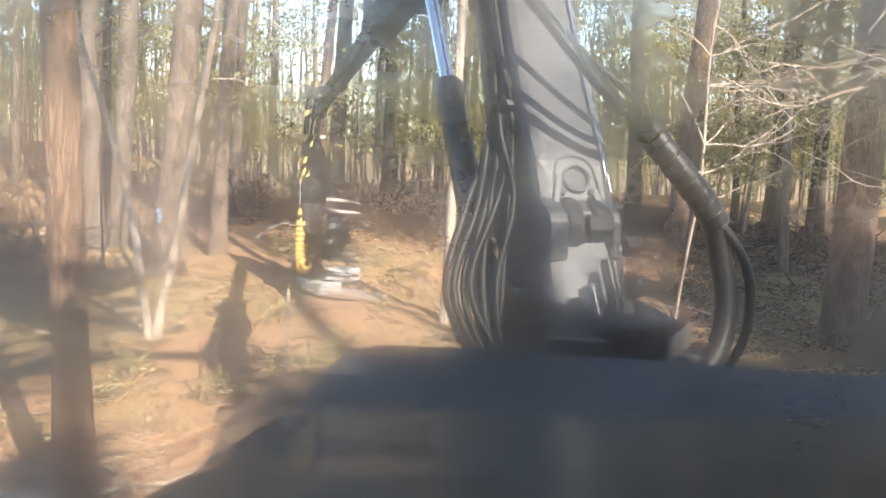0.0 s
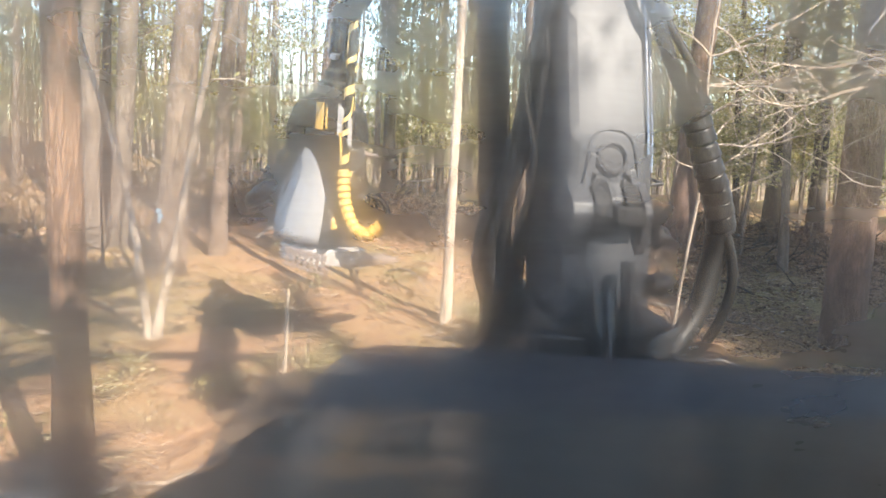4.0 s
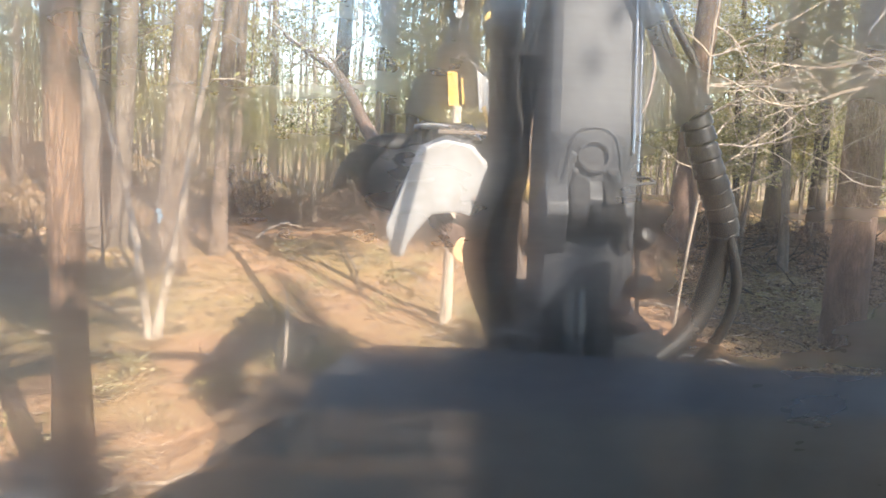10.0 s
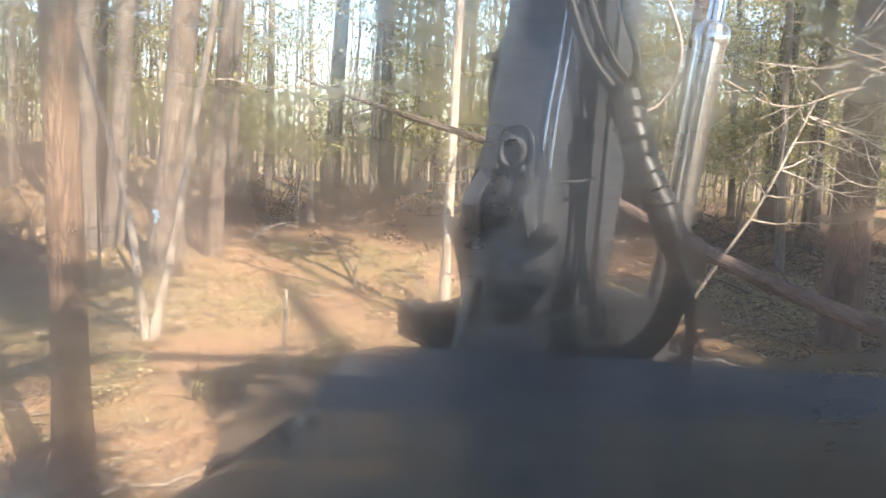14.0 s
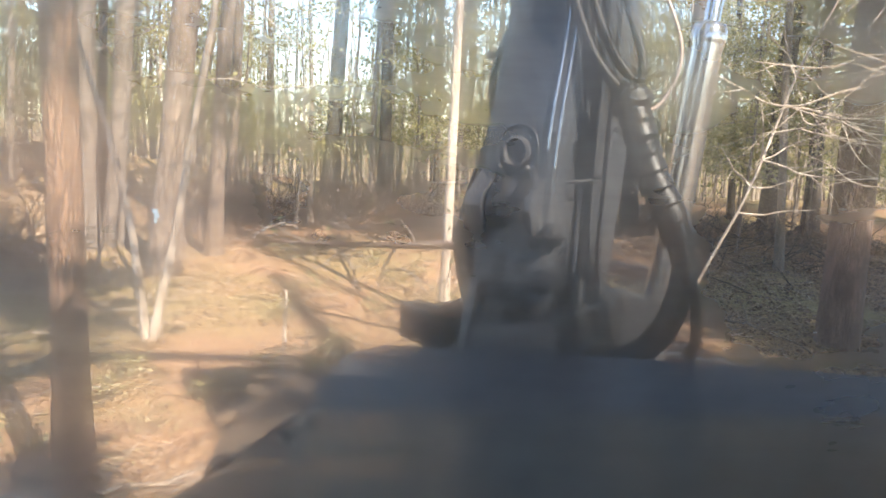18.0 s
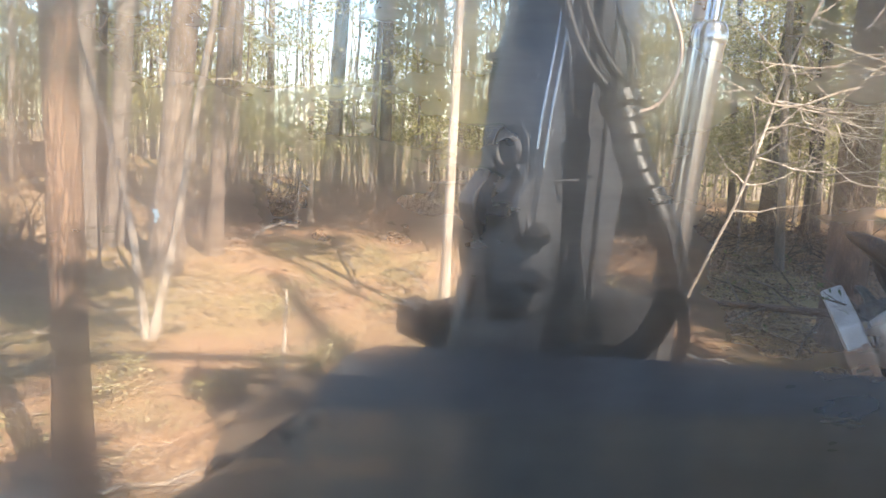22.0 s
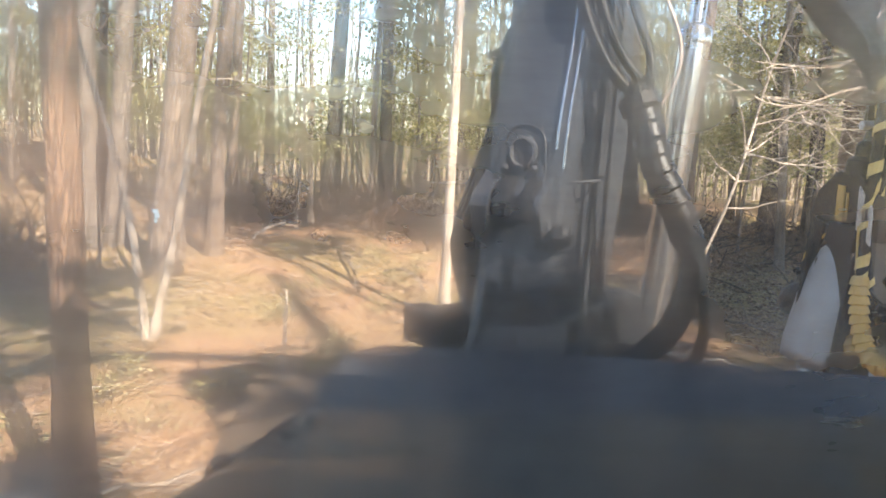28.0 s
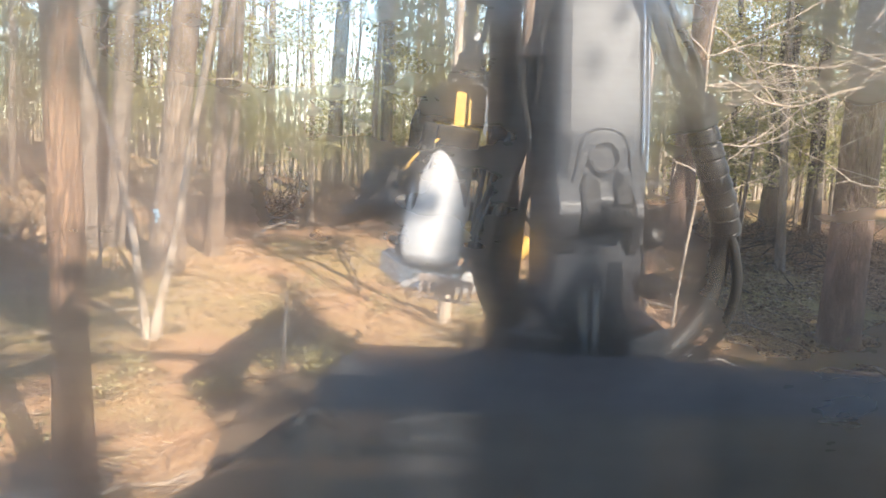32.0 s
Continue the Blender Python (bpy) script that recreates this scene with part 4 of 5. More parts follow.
    part("side_knob", Geo().lathe([(0.034, 0.0), (0.034, 0.05), (0.026, 0.06), (0.010, 0.064)], 16, pose(0.168, 0.0, 0.43, 60, 40, 0)), M_BLACK, boom)
    part("link_rod", Geo().tube([(0.03, -0.10, 0.36), (0.03, -0.12, -0.02)], 0.024, 12), M_BLACK, boom)
    part("link_cylinder", Geo().tube([(-0.05, -0.09, 0.26), (-0.05, -0.14, -0.20)], 0.042, 14), M_CYL, boom)
    part("link_bracket", Geo().box((0.07, -0.08, 0.06), (0.05, 0.10, 0.30), 0.01), M_BLACK, boom)
    part("swivel_block", Geo().box((0.05, -0.14, -0.14), (0.11, 0.10, 0.14), 0.015), M_TYRE, boom, "rust-red swivel block")
    part("hose_port", Geo().lathe([(0.035, -0.03), (0.045, 0.0), (0.03, 0.04)], 12, pose(0.175, -0.03, 0.28, 0, 90, 0)), M_BLACK, boom)
    # hose bundle that bulges at the left
    bundle = new("hose_bundle")
    bundle.parent = boom
    tagged(bundle, "bulging bundle of black hoses")
    pivot = Vector((-0.14, 0.16, 0))
    rng = np.random.default_rng(21)
    for i in range(9):
        u = i / 8
        k = 0.10 + 0.22 * u + 0.03 * rng.normal()
        w = rng.normal(size=5) * 0.022
        pts = [(-0.13 - 0.03 * (i % 3), 0.10 + 0.08 * u, 2.05), (-0.14 - 0.03 * (i % 3) + w[0], 0.08 + 0.09 * u, 1.35), (-0.17 - k * 0.18 + w[1], 0.08 + 0.10 * u, 1.0), (-0.17 - k * 0.55 + w[2], 0.12 + 0.10 * u, 0.68),
               (-0.19 - k * 0.85 + w[3], 0.18 + 0.08 * u, 0.36), (-0.18 - k * 0.65 + w[4], 0.22 + 0.05 * u, 0.08), (-0.14 - k * 0.2, 0.26, -0.22)]
        part("hose", hose([Vector(p) - pivot for p in pts], 0.012 + 0.008 * rng.random(), 8, 30), M_RUBBER, bundle)
    part("hose_clamp", Geo().box((-0.05, -0.06, 1.06), (0.12, 0.10, 0.03), 0.006), M_BLACK, bundle)
    # spiral-guarded bundle at the right
    lead = [(0.02, 0.10, 1.62), (0.06, -0.01, 1.36), (0.10, -0.036, 1.204), (0.19, -0.02, 1.01), (0.30, 0.026, 0.877), (0.378, 0.032, 0.669), (0.440, 0.062, 0.54), (0.475, 0.089, 0.44)]
    swing = new("hose_loop")
    swing.parent = base
    tagged(swing, "black hose bundle in a spiral guard")
    foot = Vector((0.47, 0.15, 0.20))

    def rel(pts):
        return [Vector(p) - foot for p in pts]

    part("spiral_guard", ribbed(rel([(0.272, 0.016, 0.90)] + lead[4:]), 0.050, 0.056, 260, 16, 0.13), M_SPIRAL, swing)
    part("bundle_collar", Geo().lathe([(0.058, -0.03), (0.068, -0.02), (0.068, 0.02), (0.058, 0.03)], 18, Matrix.Translation(rel([lead[4]])[0]) @ pose(0, 0, 0, 0, -28, 0)), M_BLACK, swing)
    part("hose", hose(rel(lead[:5]), 0.021, 10), M_RUBBER, swing)
    part("hose", hose(rel([(p[0] + 0.035, p[1] + 0.05, p[2] + 0.02) for p in lead[:5]]), 0.017, 10), M_RUBBER, swing)
    part("hose", hose(rel([(0.10, 0.16, 1.50), (0.22, 0.10, 1.20), (0.31, 0.06, 1.02), (0.31, 0.04, 0.90)]), 0.016, 8), M_RUBBER, swing)
    part("hose", hose(rel([(0.475, 0.085, 0.46), (0.515, 0.085, 0.36), (0.54, 0.10, 0.24), (0.53, 0.14, 0.10), (0.45, 0.17, -0.05), (0.30, 0.20, -0.16)]), 0.020, 10), M_RUBBER, swing)
    part("hose", hose(rel([(0.470, 0.10, 0.46), (0.475, 0.14, 0.32), (0.42, 0.13, 0.13), (0.30, 0.09, 0.0), (0.14, 0.06, -0.08)]), 0.045, 12), M_RUBBER, swing)
    for y in (0.10, 0.16, 0.27):
        part("pipe", hose([(0.168, y, 2.0), (0.168, y, 1.2), (0.172, y + 0.03, 0.5), (0.18, y + 0.05, -0.05)], 0.011, 8), M_BOOM, boom)
    part("pipe_clamp", Geo().tube([(0.15, 0.05, 0.62), (0.23, 0.06, 0.63), (0.23, 0.14, 0.65), (0.15, 0.16, 0.65)], 0.006, 6), M_PIN, boom)
    part("hose", hose([(0.19, 0.14, 0.64), (0.20, 0.14, 0.40), (0.21, 0.10, 0.10), (0.26, 0.05, -0.20)], 0.007, 8), M_BLACK, boom)
    part("hose", hose([(0.2, 0.42, 1.42), (0.31, 0.46, 1.15), (0.28, 0.42, 0.95), (0.20, 0.30, 0.88)], 0.008, 8), M_PLATE, boom, "thin pale hose loop")
    part("brass_fitting", Geo().lathe([(0.018, -0.03), (0.024, 0), (0.018, 0.03)], 10, pose(-0.06, -0.03, 1.62)), M_YELLOW, boom, "brass hose fitting")
    cyls = []
    for s in (-1, 1):
        c = new("lift_cylinder")
        c.parent = base
        part("barrel", Geo().lathe([(0.05, -0.06), (0.064, -0.03), (0.064, 1.28), (0.068, 1.29), (0.072, 1.31), (0.073, 1.33), (0.071, 1.35), (0.064, 1.37), (0.045, 1.38)], 28, None, True), M_CYL if s < 0 else M_TUBE, c)
        part("rod", Geo().tube([(0, 0, 1.3), (0, 0, 2.3)], 0.034, 16), M_CHROME, c, "polished chrome piston rod")
        cyls.append((c, s))
    return base, boom, cyls, swing, bundle


crane, boom, lift_cylinders, hose_loop, hose_bundle = make_crane()


def make_jib():
    """The jib that hangs from the boom's end: its root at the origin, pointing along +y."""
    t = thing("crane_jib", "black telescopic crane jib with hose carrier", "crane arm")
    part("arm", Geo().prism([(-0.1, -0.16), (0.6, -0.15), (2.75, -0.10), (2.75, 0.10), (1.1, 0.16), (0.5, 0.20), (-0.1, 0.14)], 0.20, 0.015), M_JIB, t)
    part("knuckle", Geo().prism([(-0.22, -0.16), (0.2, -0.22), (0.45, -0.05), (0.4, 0.16), (-0.22, 0.2)], 0.30, 0.02), M_JIB, t)
    part("jib_cylinder", Geo().tube([(0, 0.1, 0.26), (0, 1.3, 0.22)], 0.06, 14), M_JIB, t)
    part("jib_rod", Geo().tube([(0, 1.3, 0.22), (0, 1.9, 0.16)], 0.034, 12), M_CHROME, t)
    for i in range(4):
        part("hose", hose([(0.13 + 0.03 * i, 0.0, 0.05), (0.15, 0.8, 0.10 - 0.05 * i), (0.14, 1.5, -0.06 * i), (0.12, 2.2, 0.02)], 0.016, 8), M_RUBBER, t)
    part("hose_bracket", Geo().box((-0.12, 2.2, 0.06), (0.10, 0.26, 0.14), 0.015), M_BLACK, t)
    ext = new("extension")
    ext.parent = t
    part("extension_beam", Geo().box((0, -1.6, 0), (0.13, 3.2, 0.15), 0.02), M_JIB, ext)
    part("fork", Geo().prism([(-0.12, -0.12), (0.06, -0.06), (0.06, 0.06), (-0.12, 0.12)], 0.18, 0.01), M_JIB, ext)
    return t, ext


jib, jib_extension = make_jib()


# ---- the harvester head ----
def striped(pts, r, parent, turns, label, width=0.045, tight=1.0):
    """A hose bundle with a flat yellow band wound round it, closer towards its end."""
    n = 160
    c = curve(pts, n)
    part("hose_bundle", Geo().tube(c, r, 10), M_RUBBER, parent)
    verts, faces = [], []
    side = Vector((1, 0, 0))
    for i, p in enumerate(c):
        d = (c[min(i + 1, n)] - c[max(i - 1, 0)]).normalized()
        side = (side - d * side.dot(d)).normalized()
        a = ((i / n) ** tight * turns + 0.22 * math.sin(i * 0.21)) * 6.283
        wide = width * (1 + 0.35 * math.sin(i * 0.13 + 2))
        out = side * math.cos(a) + d.cross(side) * math.sin(a)
        for w, k in ((-0.5, 1.04), (-0.5, 1.22), (0.5, 1.22), (0.5, 1.04)):
            verts.append(p + out * r * k + d * wide * w)
    for i in range(n):
        for k in range(4):
            faces.append((4 * i + k, 4 * i + (k + 1) % 4, 4 * i + 4 + (k + 1) % 4, 4 * i + 4 + k))
    part("yellow_band", Geo().add(verts, faces, False), M_WRAP, parent, label)


def make_head():
    t = thing("log_processor", "grey and black tree-felling processor with yellow-wrapped hoses", "processor")
    for s in (-1, 1):
        part("link", Geo().prism([(-0.045, -0.34), (0.045, -0.34), (0.055, 0.05), (-0.055, 0.05)], 0.035, 0.008, pose(s * 0.055, 0, 0)), M_BLACK, t)
    part("link_pin", Geo().tube([(-0.11, 0, 0), (0.11, 0, 0)], 0.03, 12), M_STEEL, t)
    part("link_pin", Geo().tube([(0, -0.11, -0.32), (0, 0.11, -0.32)], 0.03, 12), M_STEEL, t)
    part("rotator", Geo().lathe([(0.05, -0.30), (0.07, -0.42), (0.10, -0.45), (0.10, -0.52), (0.14, -0.55), (0.15, -0.64), (0.08, -0.67)], 20), M_BLACK, t)
    part("yoke", Geo().prism([(-0.10, -0.63), (0.12, -0.63), (0.29, -0.78), (0.35, -0.98), (0.35, -1.04), (0.24, -1.04), (0.19, -0.95), (-0.18, -0.94), (-0.24, -1.04), (-0.35, -1.04), (-0.35, -0.96), (-0.29, -0.76)], 0.28, 0.02, pose(0, 0, 0, 0, 0, 90)), M_BLACK, t)
    part("yoke_leg", Geo().prism([(-0.12, -1.02), (0.13, -1.02), (0.09, -1.36), (0.0, -1.44), (-0.08, -1.36)], 0.085, 0.012, pose(-0.302, 0, 0)), M_BLACK, t)
    part("yoke_leg", Geo().prism([(-0.13, -1.02), (0.13, -1.02), (0.09, -1.36), (0.0, -1.44), (-0.10, -1.36)], 0.050, 0.010, pose(0.312, 0, 0)), M_STEP, t, "scuffed grey yoke leg")
    part("pivot_pin", Geo().tube([(-0.36, 0, -1.28), (0.36, 0, -1.28)], 0.035, 12), M_BLACK, t)
    part("yoke_stripe", Geo().prism([(-0.050, -0.955), (0.025, -0.955), (0.045, -0.72), (-0.025, -0.72)], 0.012, 0.003, pose(-0.02, -0.158, 0, 0, 0, 90)), M_YELLOW, t, "yellow painted patch")
    part("yoke_stripe", Geo().prism([(-0.088, -0.94), (-0.070, -0.94), (-0.05, -0.76), (-0.066, -0.76)], 0.012, 0.003, pose(-0.02, -0.158, 0, 0, 0, 90)), M_YELLOW, t, "yellow painted patch")
    part("yoke_cheek", Geo().prism([(-0.14, -0.70), (-0.29, -0.82), (-0.32, -1.06), (-0.17, -0.98)], 0.012, 0.003, pose(0, -0.158, 0, 0, 0, 90)), M_STEEL, t, "bright steel cheek plate")
    run = new("hose_run")
    run.parent = t
    tagged(run, "slack hoses from the jib, wound with cream-yellow band")
    striped([(0.06, -0.06, 0.34), (0.15, -0.10, -0.10), (0.20, -0.12, -0.50), (0.24, -0.14, -0.90), (0.28, -0.15, -1.30)], 0.036, run, 7, "cream-yellow band wound round the hoses", 0.06, 1.3)
    striped([(0.11, 0.02, 0.32), (0.17, -0.04, -0.20), (0.22, -0.08, -0.60), (0.27, -0.10, -1.00), (0.32, -0.11, -1.35)], 0.026, run, 3, "cream-yellow band wound round the hoses", 0.05)
    part("hose", hose([(0.20, -0.16, -0.95), (0.245, -0.17, -1.15), (0.27, -0.16, -1.35)], 0.014, 8), M_YELLOW, t, "thin yellow hose")
    top = Vector((0.275, -0.15, -1.26))
    guard_hose = part("hose_guard", ribbed([Vector(p) - top for p in [(0.275, -0.15, -1.26), (0.30, -0.155, -1.40), (0.35, -0.155, -1.57), (0.45, -0.14, -1.74), (0.57, -0.10, -1.78), (0.66, -0.05, -1.69)]], 0.050, 0.062, 220, 14, 0.34), M_YELLOW, t, "thick ribbed yellow hose guard")
    part("hose_end", hose([Vector(p) - top for p in [(0.66, -0.05, -1.69), (0.69, 0.0, -1.60), (0.60, 0.06, -1.50), (0.40, 0.08, -1.46)]], 0.032, 10), M_RUBBER, guard_hose)
    part("hose_guard", ribbed([(0.16, -0.10, -1.62), (0.20, -0.12, -1.70), (0.26, -0.10, -1.80)], 0.044, 0.05, 60, 12, 0.3), M_YELLOW, t, "short wrapped yellow hose stub")

    f = new("felling_frame")
    f.parent = t
    tagged(f, "tilting felling frame with grey panels, rollers and knives")
    part("spine", Geo().box((0, -0.04, -0.48), (0.30, 0.22, 1.0), 0.02), M_BLACK, f)
    # the long worn panel, a sheet curved about its length that stands off further down
    nx, nz = 14, 12
    verts = []
    for back in (0, 0.03):
        for j in range(nz + 1):
            v = j / nz
            x0, x1 = -0.17 - 0.10 * min(1, v * 2.2), 0.10 + 0.08 * min(1, v * 2.2)
            if v > 0.85:
                x0, x1 = x0 + (v - 0.85) * 0.25, x1 - (v - 0.85) * 0.15
            for i in range(nx + 1):
                x = x0 + (x1 - x0) * i / nx
                verts.append((x, -0.13 - 0.17 * v + 0.85 * (x + 0.14) ** 2 + back, -0.04 - 0.94 * v - 0.10 * (1 - v) * abs(2 * i / nx - 1) ** 3))
    k, w = (nx + 1) * (nz + 1), nx + 1
    faces = []
    for j in range(nz):
        for i in range(nx):
            q = j * w + i
            faces += [(q, q + w, q + w + 1, q + 1), (q + k, q + k + 1, q + k + w + 1, q + k + w)]
    for i in range(nx):
        q = nz * w + i
        faces += [(i, i + 1, i + 1 + k, i + k), (q, q + k, q + k + 1, q + 1)]
    for j in range(nz):
        q = j * w
        faces += [(q, q + k, q + k + w, q + w), (q + nx, q + nx + w, q + nx + w + k, q + nx + k)]
    part("cover_panel", Geo().add(verts, faces, True), M_PANEL, f, "bright worn steel cover panel")
    part("side_cover", Geo().prism([(-0.19, 0.02), (-0.18, -0.95), (0.02, -1.0), (0.06, 0.02)], 0.11, 0.03, pose(-0.20, 0.02, 0, 0, 3, 0)), M_HOLE, f, "black side cover with scuffed edges")
    for k in range(3):
        part("cover_rib", Geo().box((-0.26 + 0.045 * k, -0.195, -0.42), (0.012, 0.02, 0.30), 0.004, pose(0.03, 0.03, 0, 0, 3, 0)), M_BLACK, f)
    for s in (-1, 1):
        part("side_flange", Geo().prism([(-0.24, -0.98), (-0.20, -0.2), (-0.05, 0.04), (0.08, 0.04), (0.10, -0.30), (0.06, -1.02)], 0.03, 0.006, pose(s * 0.225, 0, 0)), M_HOLE, f)
        big, rx = (1.0, 0.42) if s < 0 else (0.72, 0.34)
        at = pose(s * rx, 0.16, -0.58, 8 * s, 0, 0)
        roller = part("feed_roller", Geo().lathe([(r * big, z * big) for r, z in ((0.08, -0.20), (0.20, -0.17), (0.235, -0.10), (0.235, 0.10), (0.20, 0.17), (0.08, 0.20))], 22, at), M_BLACK, f, "black spiked feed roller")
        spikes = Geo()
        for i in range(16):
            for z in (-0.1, 0.0, 0.1):
                spikes.box((0.24 * big, 0, z * big), (0.05, 0.025, 0.035), 0.004, at @ pose(0, 0, 0, 0, 0, i * 22.5 + z * 90))
        part("spikes", spikes, M_BLACK, roller)
        for z, r0, nm in ((-0.12, 0.22, "delimbing_knife"), (-0.88, 0.24, "grab_arm")):
            arc = [(s * (0.14 + r0 * math.sin(radians(q)) * 0.9), 0.02 + 0.30 * (1 - math.cos(radians(q))), z - 0.0004 * q) for q in range(0, 150, 15)]
            part(nm, Geo().tube(arc, [0.05 - 0.0035 * i for i in range(len(arc))], 6, None, False), M_BLACK if nm == "grab_arm" else M_PLATE, f)
        part("knife_cylinder", Geo().tube([(s * 0.16, -0.12, -0.15), (s * 0.26, -0.02, -0.42)], 0.032, 12), M_CHROME, f, "small bright cylinder")
    part("open_arm", Geo().tube(curve([(-0.16, 0.02, -0.62), (-0.42, -0.06, -0.60), (-0.66, 0.02, -0.74), (-0.80, 0.20, -0.86)], 10), [0.10, 0.11, 0.11, 0.105, 0.10, 0.095, 0.085, 0.075, 0.06, 0.045, 0.02], 8), M_BLACK, f, "black curved grab arm, swung open")
    part("open_arm", Geo().tube(curve([(-0.14, 0.04, -0.22), (-0.36, 0.02, -0.26), (-0.52, 0.16, -0.34), (-0.56, 0.34, -0.38)], 8), [0.07, 0.075, 0.07, 0.065, 0.06, 0.05, 0.04, 0.03, 0.015], 7), M_BLACK, f, "black delimbing arm, swung open")
    part("yellow_motor", Geo().lathe([(0.05, -0.06), (0.06, -0.03), (0.06, 0.05), (0.03, 0.08)], 14, pose(-0.56, -0.06, -0.68, 0, 90, 0) @ Matrix.Scale(0.8, 4)), M_YELLOW, f, "yellow hydraulic fitting")
    for i in range(3):
        part("hose", hose([(-0.12 + 0.1 * i, -0.12, 0.02), (-0.28, -0.16, -0.2 - 0.05 * i), (-0.34, -0.10, -0.45), (-0.36, 0.02, -0.58)], 0.012, 7), M_YELLOW if i == 1 else M_RUBBER, f)
    # saw box below: hooded floor plate, slotted guard, the bar's long cover
    arch = [(-0.38, 0.55), (-0.42, 0.36), (-0.22, -0.16), (-0.05, -0.24), (0.12, -0.20), (0.36, 0.10), (0.40, 0.34), (0.26, 0.34), (0.06, 0.24), (-0.12, 0.26), (-0.26, 0.44), (-0.30, 0.56)]
    part("saw_box", Geo().prism([(-p, q) for p, q in arch], 0.16, 0.02, pose(0, 0, -1.10, 0, 90, 0) @ pose(0, 0, 0, -90, 0, 0)), M_STEEL, f, "dented grey arched saw box")
    part("bar_cover", Geo().prism([(0.10, -1.20), (0.86, -1.20), (0.93, -1.17), (0.86, -1.14), (0.10, -1.10)], 0.22, 0.02, pose(0.20, 0, 0) @ pose(0, 0, 0, 0, 0, -18)), M_PLATE, f, "long rubbed brown saw bar cover")
    for y in (0.35, 0.62, 0.88):
        part("cover_bolt", Geo().lathe([(0.018, 0), (0.018, 0.012), (0.01, 0.016)], 8, pose(0.20 + 0.32 * y, y * 0.95, -1.198, 180, 0, 0)), M_BLACK, f)
    guard = part("slotted_guard", Geo().box((0.10, -0.285, -1.06), (0.40, 0.02, 0.05), 0.005), M_PLATE, f)
    teeth = Geo()
    for i in range(7):
        teeth.box((-0.07 + 0.058 * i, -0.285, -1.13), (0.026, 0.02, 0.12), 0.004)
    teeth.box((0.10, -0.285, -1.195), (0.40, 0.02, 0.025), 0.004)
    part("guard_bars", teeth, M_PLATE, guard)
    return t, f, guard_hose, run


head, felling_frame, head_hose, hose_run = make_head()


# ---- the felled tree ----
def make_stem():
    """The stem in two lengths, the butt log and the top, laid end to end at first."""
    rng = np.random.default_rng(44)
    pts = wavy((0, 0, 0), 0.0, 0, 7.2, 0.16, rng, 30)
    radii = [0.086 * (1 - 0.8 * i / 30) * (1 + 0.04 * noise.noise(Vector((i, 4, 3)))) for i in range(31)]
    log = thing("butt_log", "freshly cut slim pine log with a pale saw cut", "log")
    part("bark", Geo().tube(pts[:13], radii[:13], 14), M_BROWN, log)
    part("cut_face", Geo().lathe([(0.086, 0.004), (0.084, -0.010), (0.001, -0.012)], 24), M_CUT, log, "pale fresh saw cut")
    t = thing("felled_tree", "freshly cut slim pine top with its branches", "felled tree")
    part("trunk", Geo().tube(pts[12:], radii[12:], 14), M_BROWN, t)
    g = Geo()
    tips = []
    for i in range(16):
        z = 3.6 + 3.5 * i / 16
        a = i * 2.4
        p = branch(g, pts[int(z / 7.2 * 30)], (math.cos(a), math.sin(a), 0.8), 1.1 - 0.045 * i, 0.014, rng, 1, 0.4, 4)
        tips += [np.array(q) + rng.normal(size=(5, 3)) * 0.09 for q in p[4:]]
    part("branches", g, M_GREY, t)
    c = new("foliage", cards("foliage", np.concatenate(tips), 0.055, M_NEEDLE, rng, 0, 3.0))
    c.parent = t
    return t, log


felled, butt_log = make_stem()


# ---- litter, brush and green shoots ----
def litter():
    rng = np.random.default_rng(12)
    for name, mat, n, size, slim, label in (("shaded_leaf_litter", M_SHADY, 48000, 0.048, 2.2, "brown leaf litter under the shaded trees, darkened for their shade"), ("pine_straw", M_STRAW, 42000, 0.085, 9.0, "loose pine straw on the forest floor"), ("dead_leaves", M_DEBRIS, 15000, 0.055, 1.7, "scattered dead brown leaves")):
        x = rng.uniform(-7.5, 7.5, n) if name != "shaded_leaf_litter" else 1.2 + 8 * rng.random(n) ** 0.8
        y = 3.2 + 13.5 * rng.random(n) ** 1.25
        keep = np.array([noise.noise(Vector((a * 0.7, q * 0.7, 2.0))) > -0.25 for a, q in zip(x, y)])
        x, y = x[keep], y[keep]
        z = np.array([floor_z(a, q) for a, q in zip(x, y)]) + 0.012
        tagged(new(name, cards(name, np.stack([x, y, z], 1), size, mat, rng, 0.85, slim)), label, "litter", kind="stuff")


litter()


def loose_twigs():
    """Broken twigs and bark strips strewn over the straw, too many to count."""
    rng = np.random.default_rng(19)
    t = thing("strewn_twigs", "broken pale twigs strewn over the straw", "twigs", None, "", "stuff")
    for mat, count in ((M_PALE, 420), (M_GREY, 420), (M_DARK, 260)):
        g = Geo()
        for k in range(count):
            y = 3.4 + 12.5 * rng.random() ** 1.2
            x = rng.uniform(-0.72, 0.62) * (y + 1)
            a, ln, r = rng.random() * 6.283, 0.10 + 0.45 * rng.random() ** 2, 0.003 + 0.007 * rng.random() ** 2
            d = Vector((math.cos(a), math.sin(a), 0.12 * rng.random()))
            side = Vector((-d.y, d.x, 0)) * rng.normal() * 0.05
            p = Vector((x, y, floor_z(x, y) + 0.012))
            g.tube([p, p + d * ln * 0.5 + side, p + d * ln], [r, r * 0.9, r * 0.5], 4)
        part("twigs", g, mat, t)


loose_twigs()


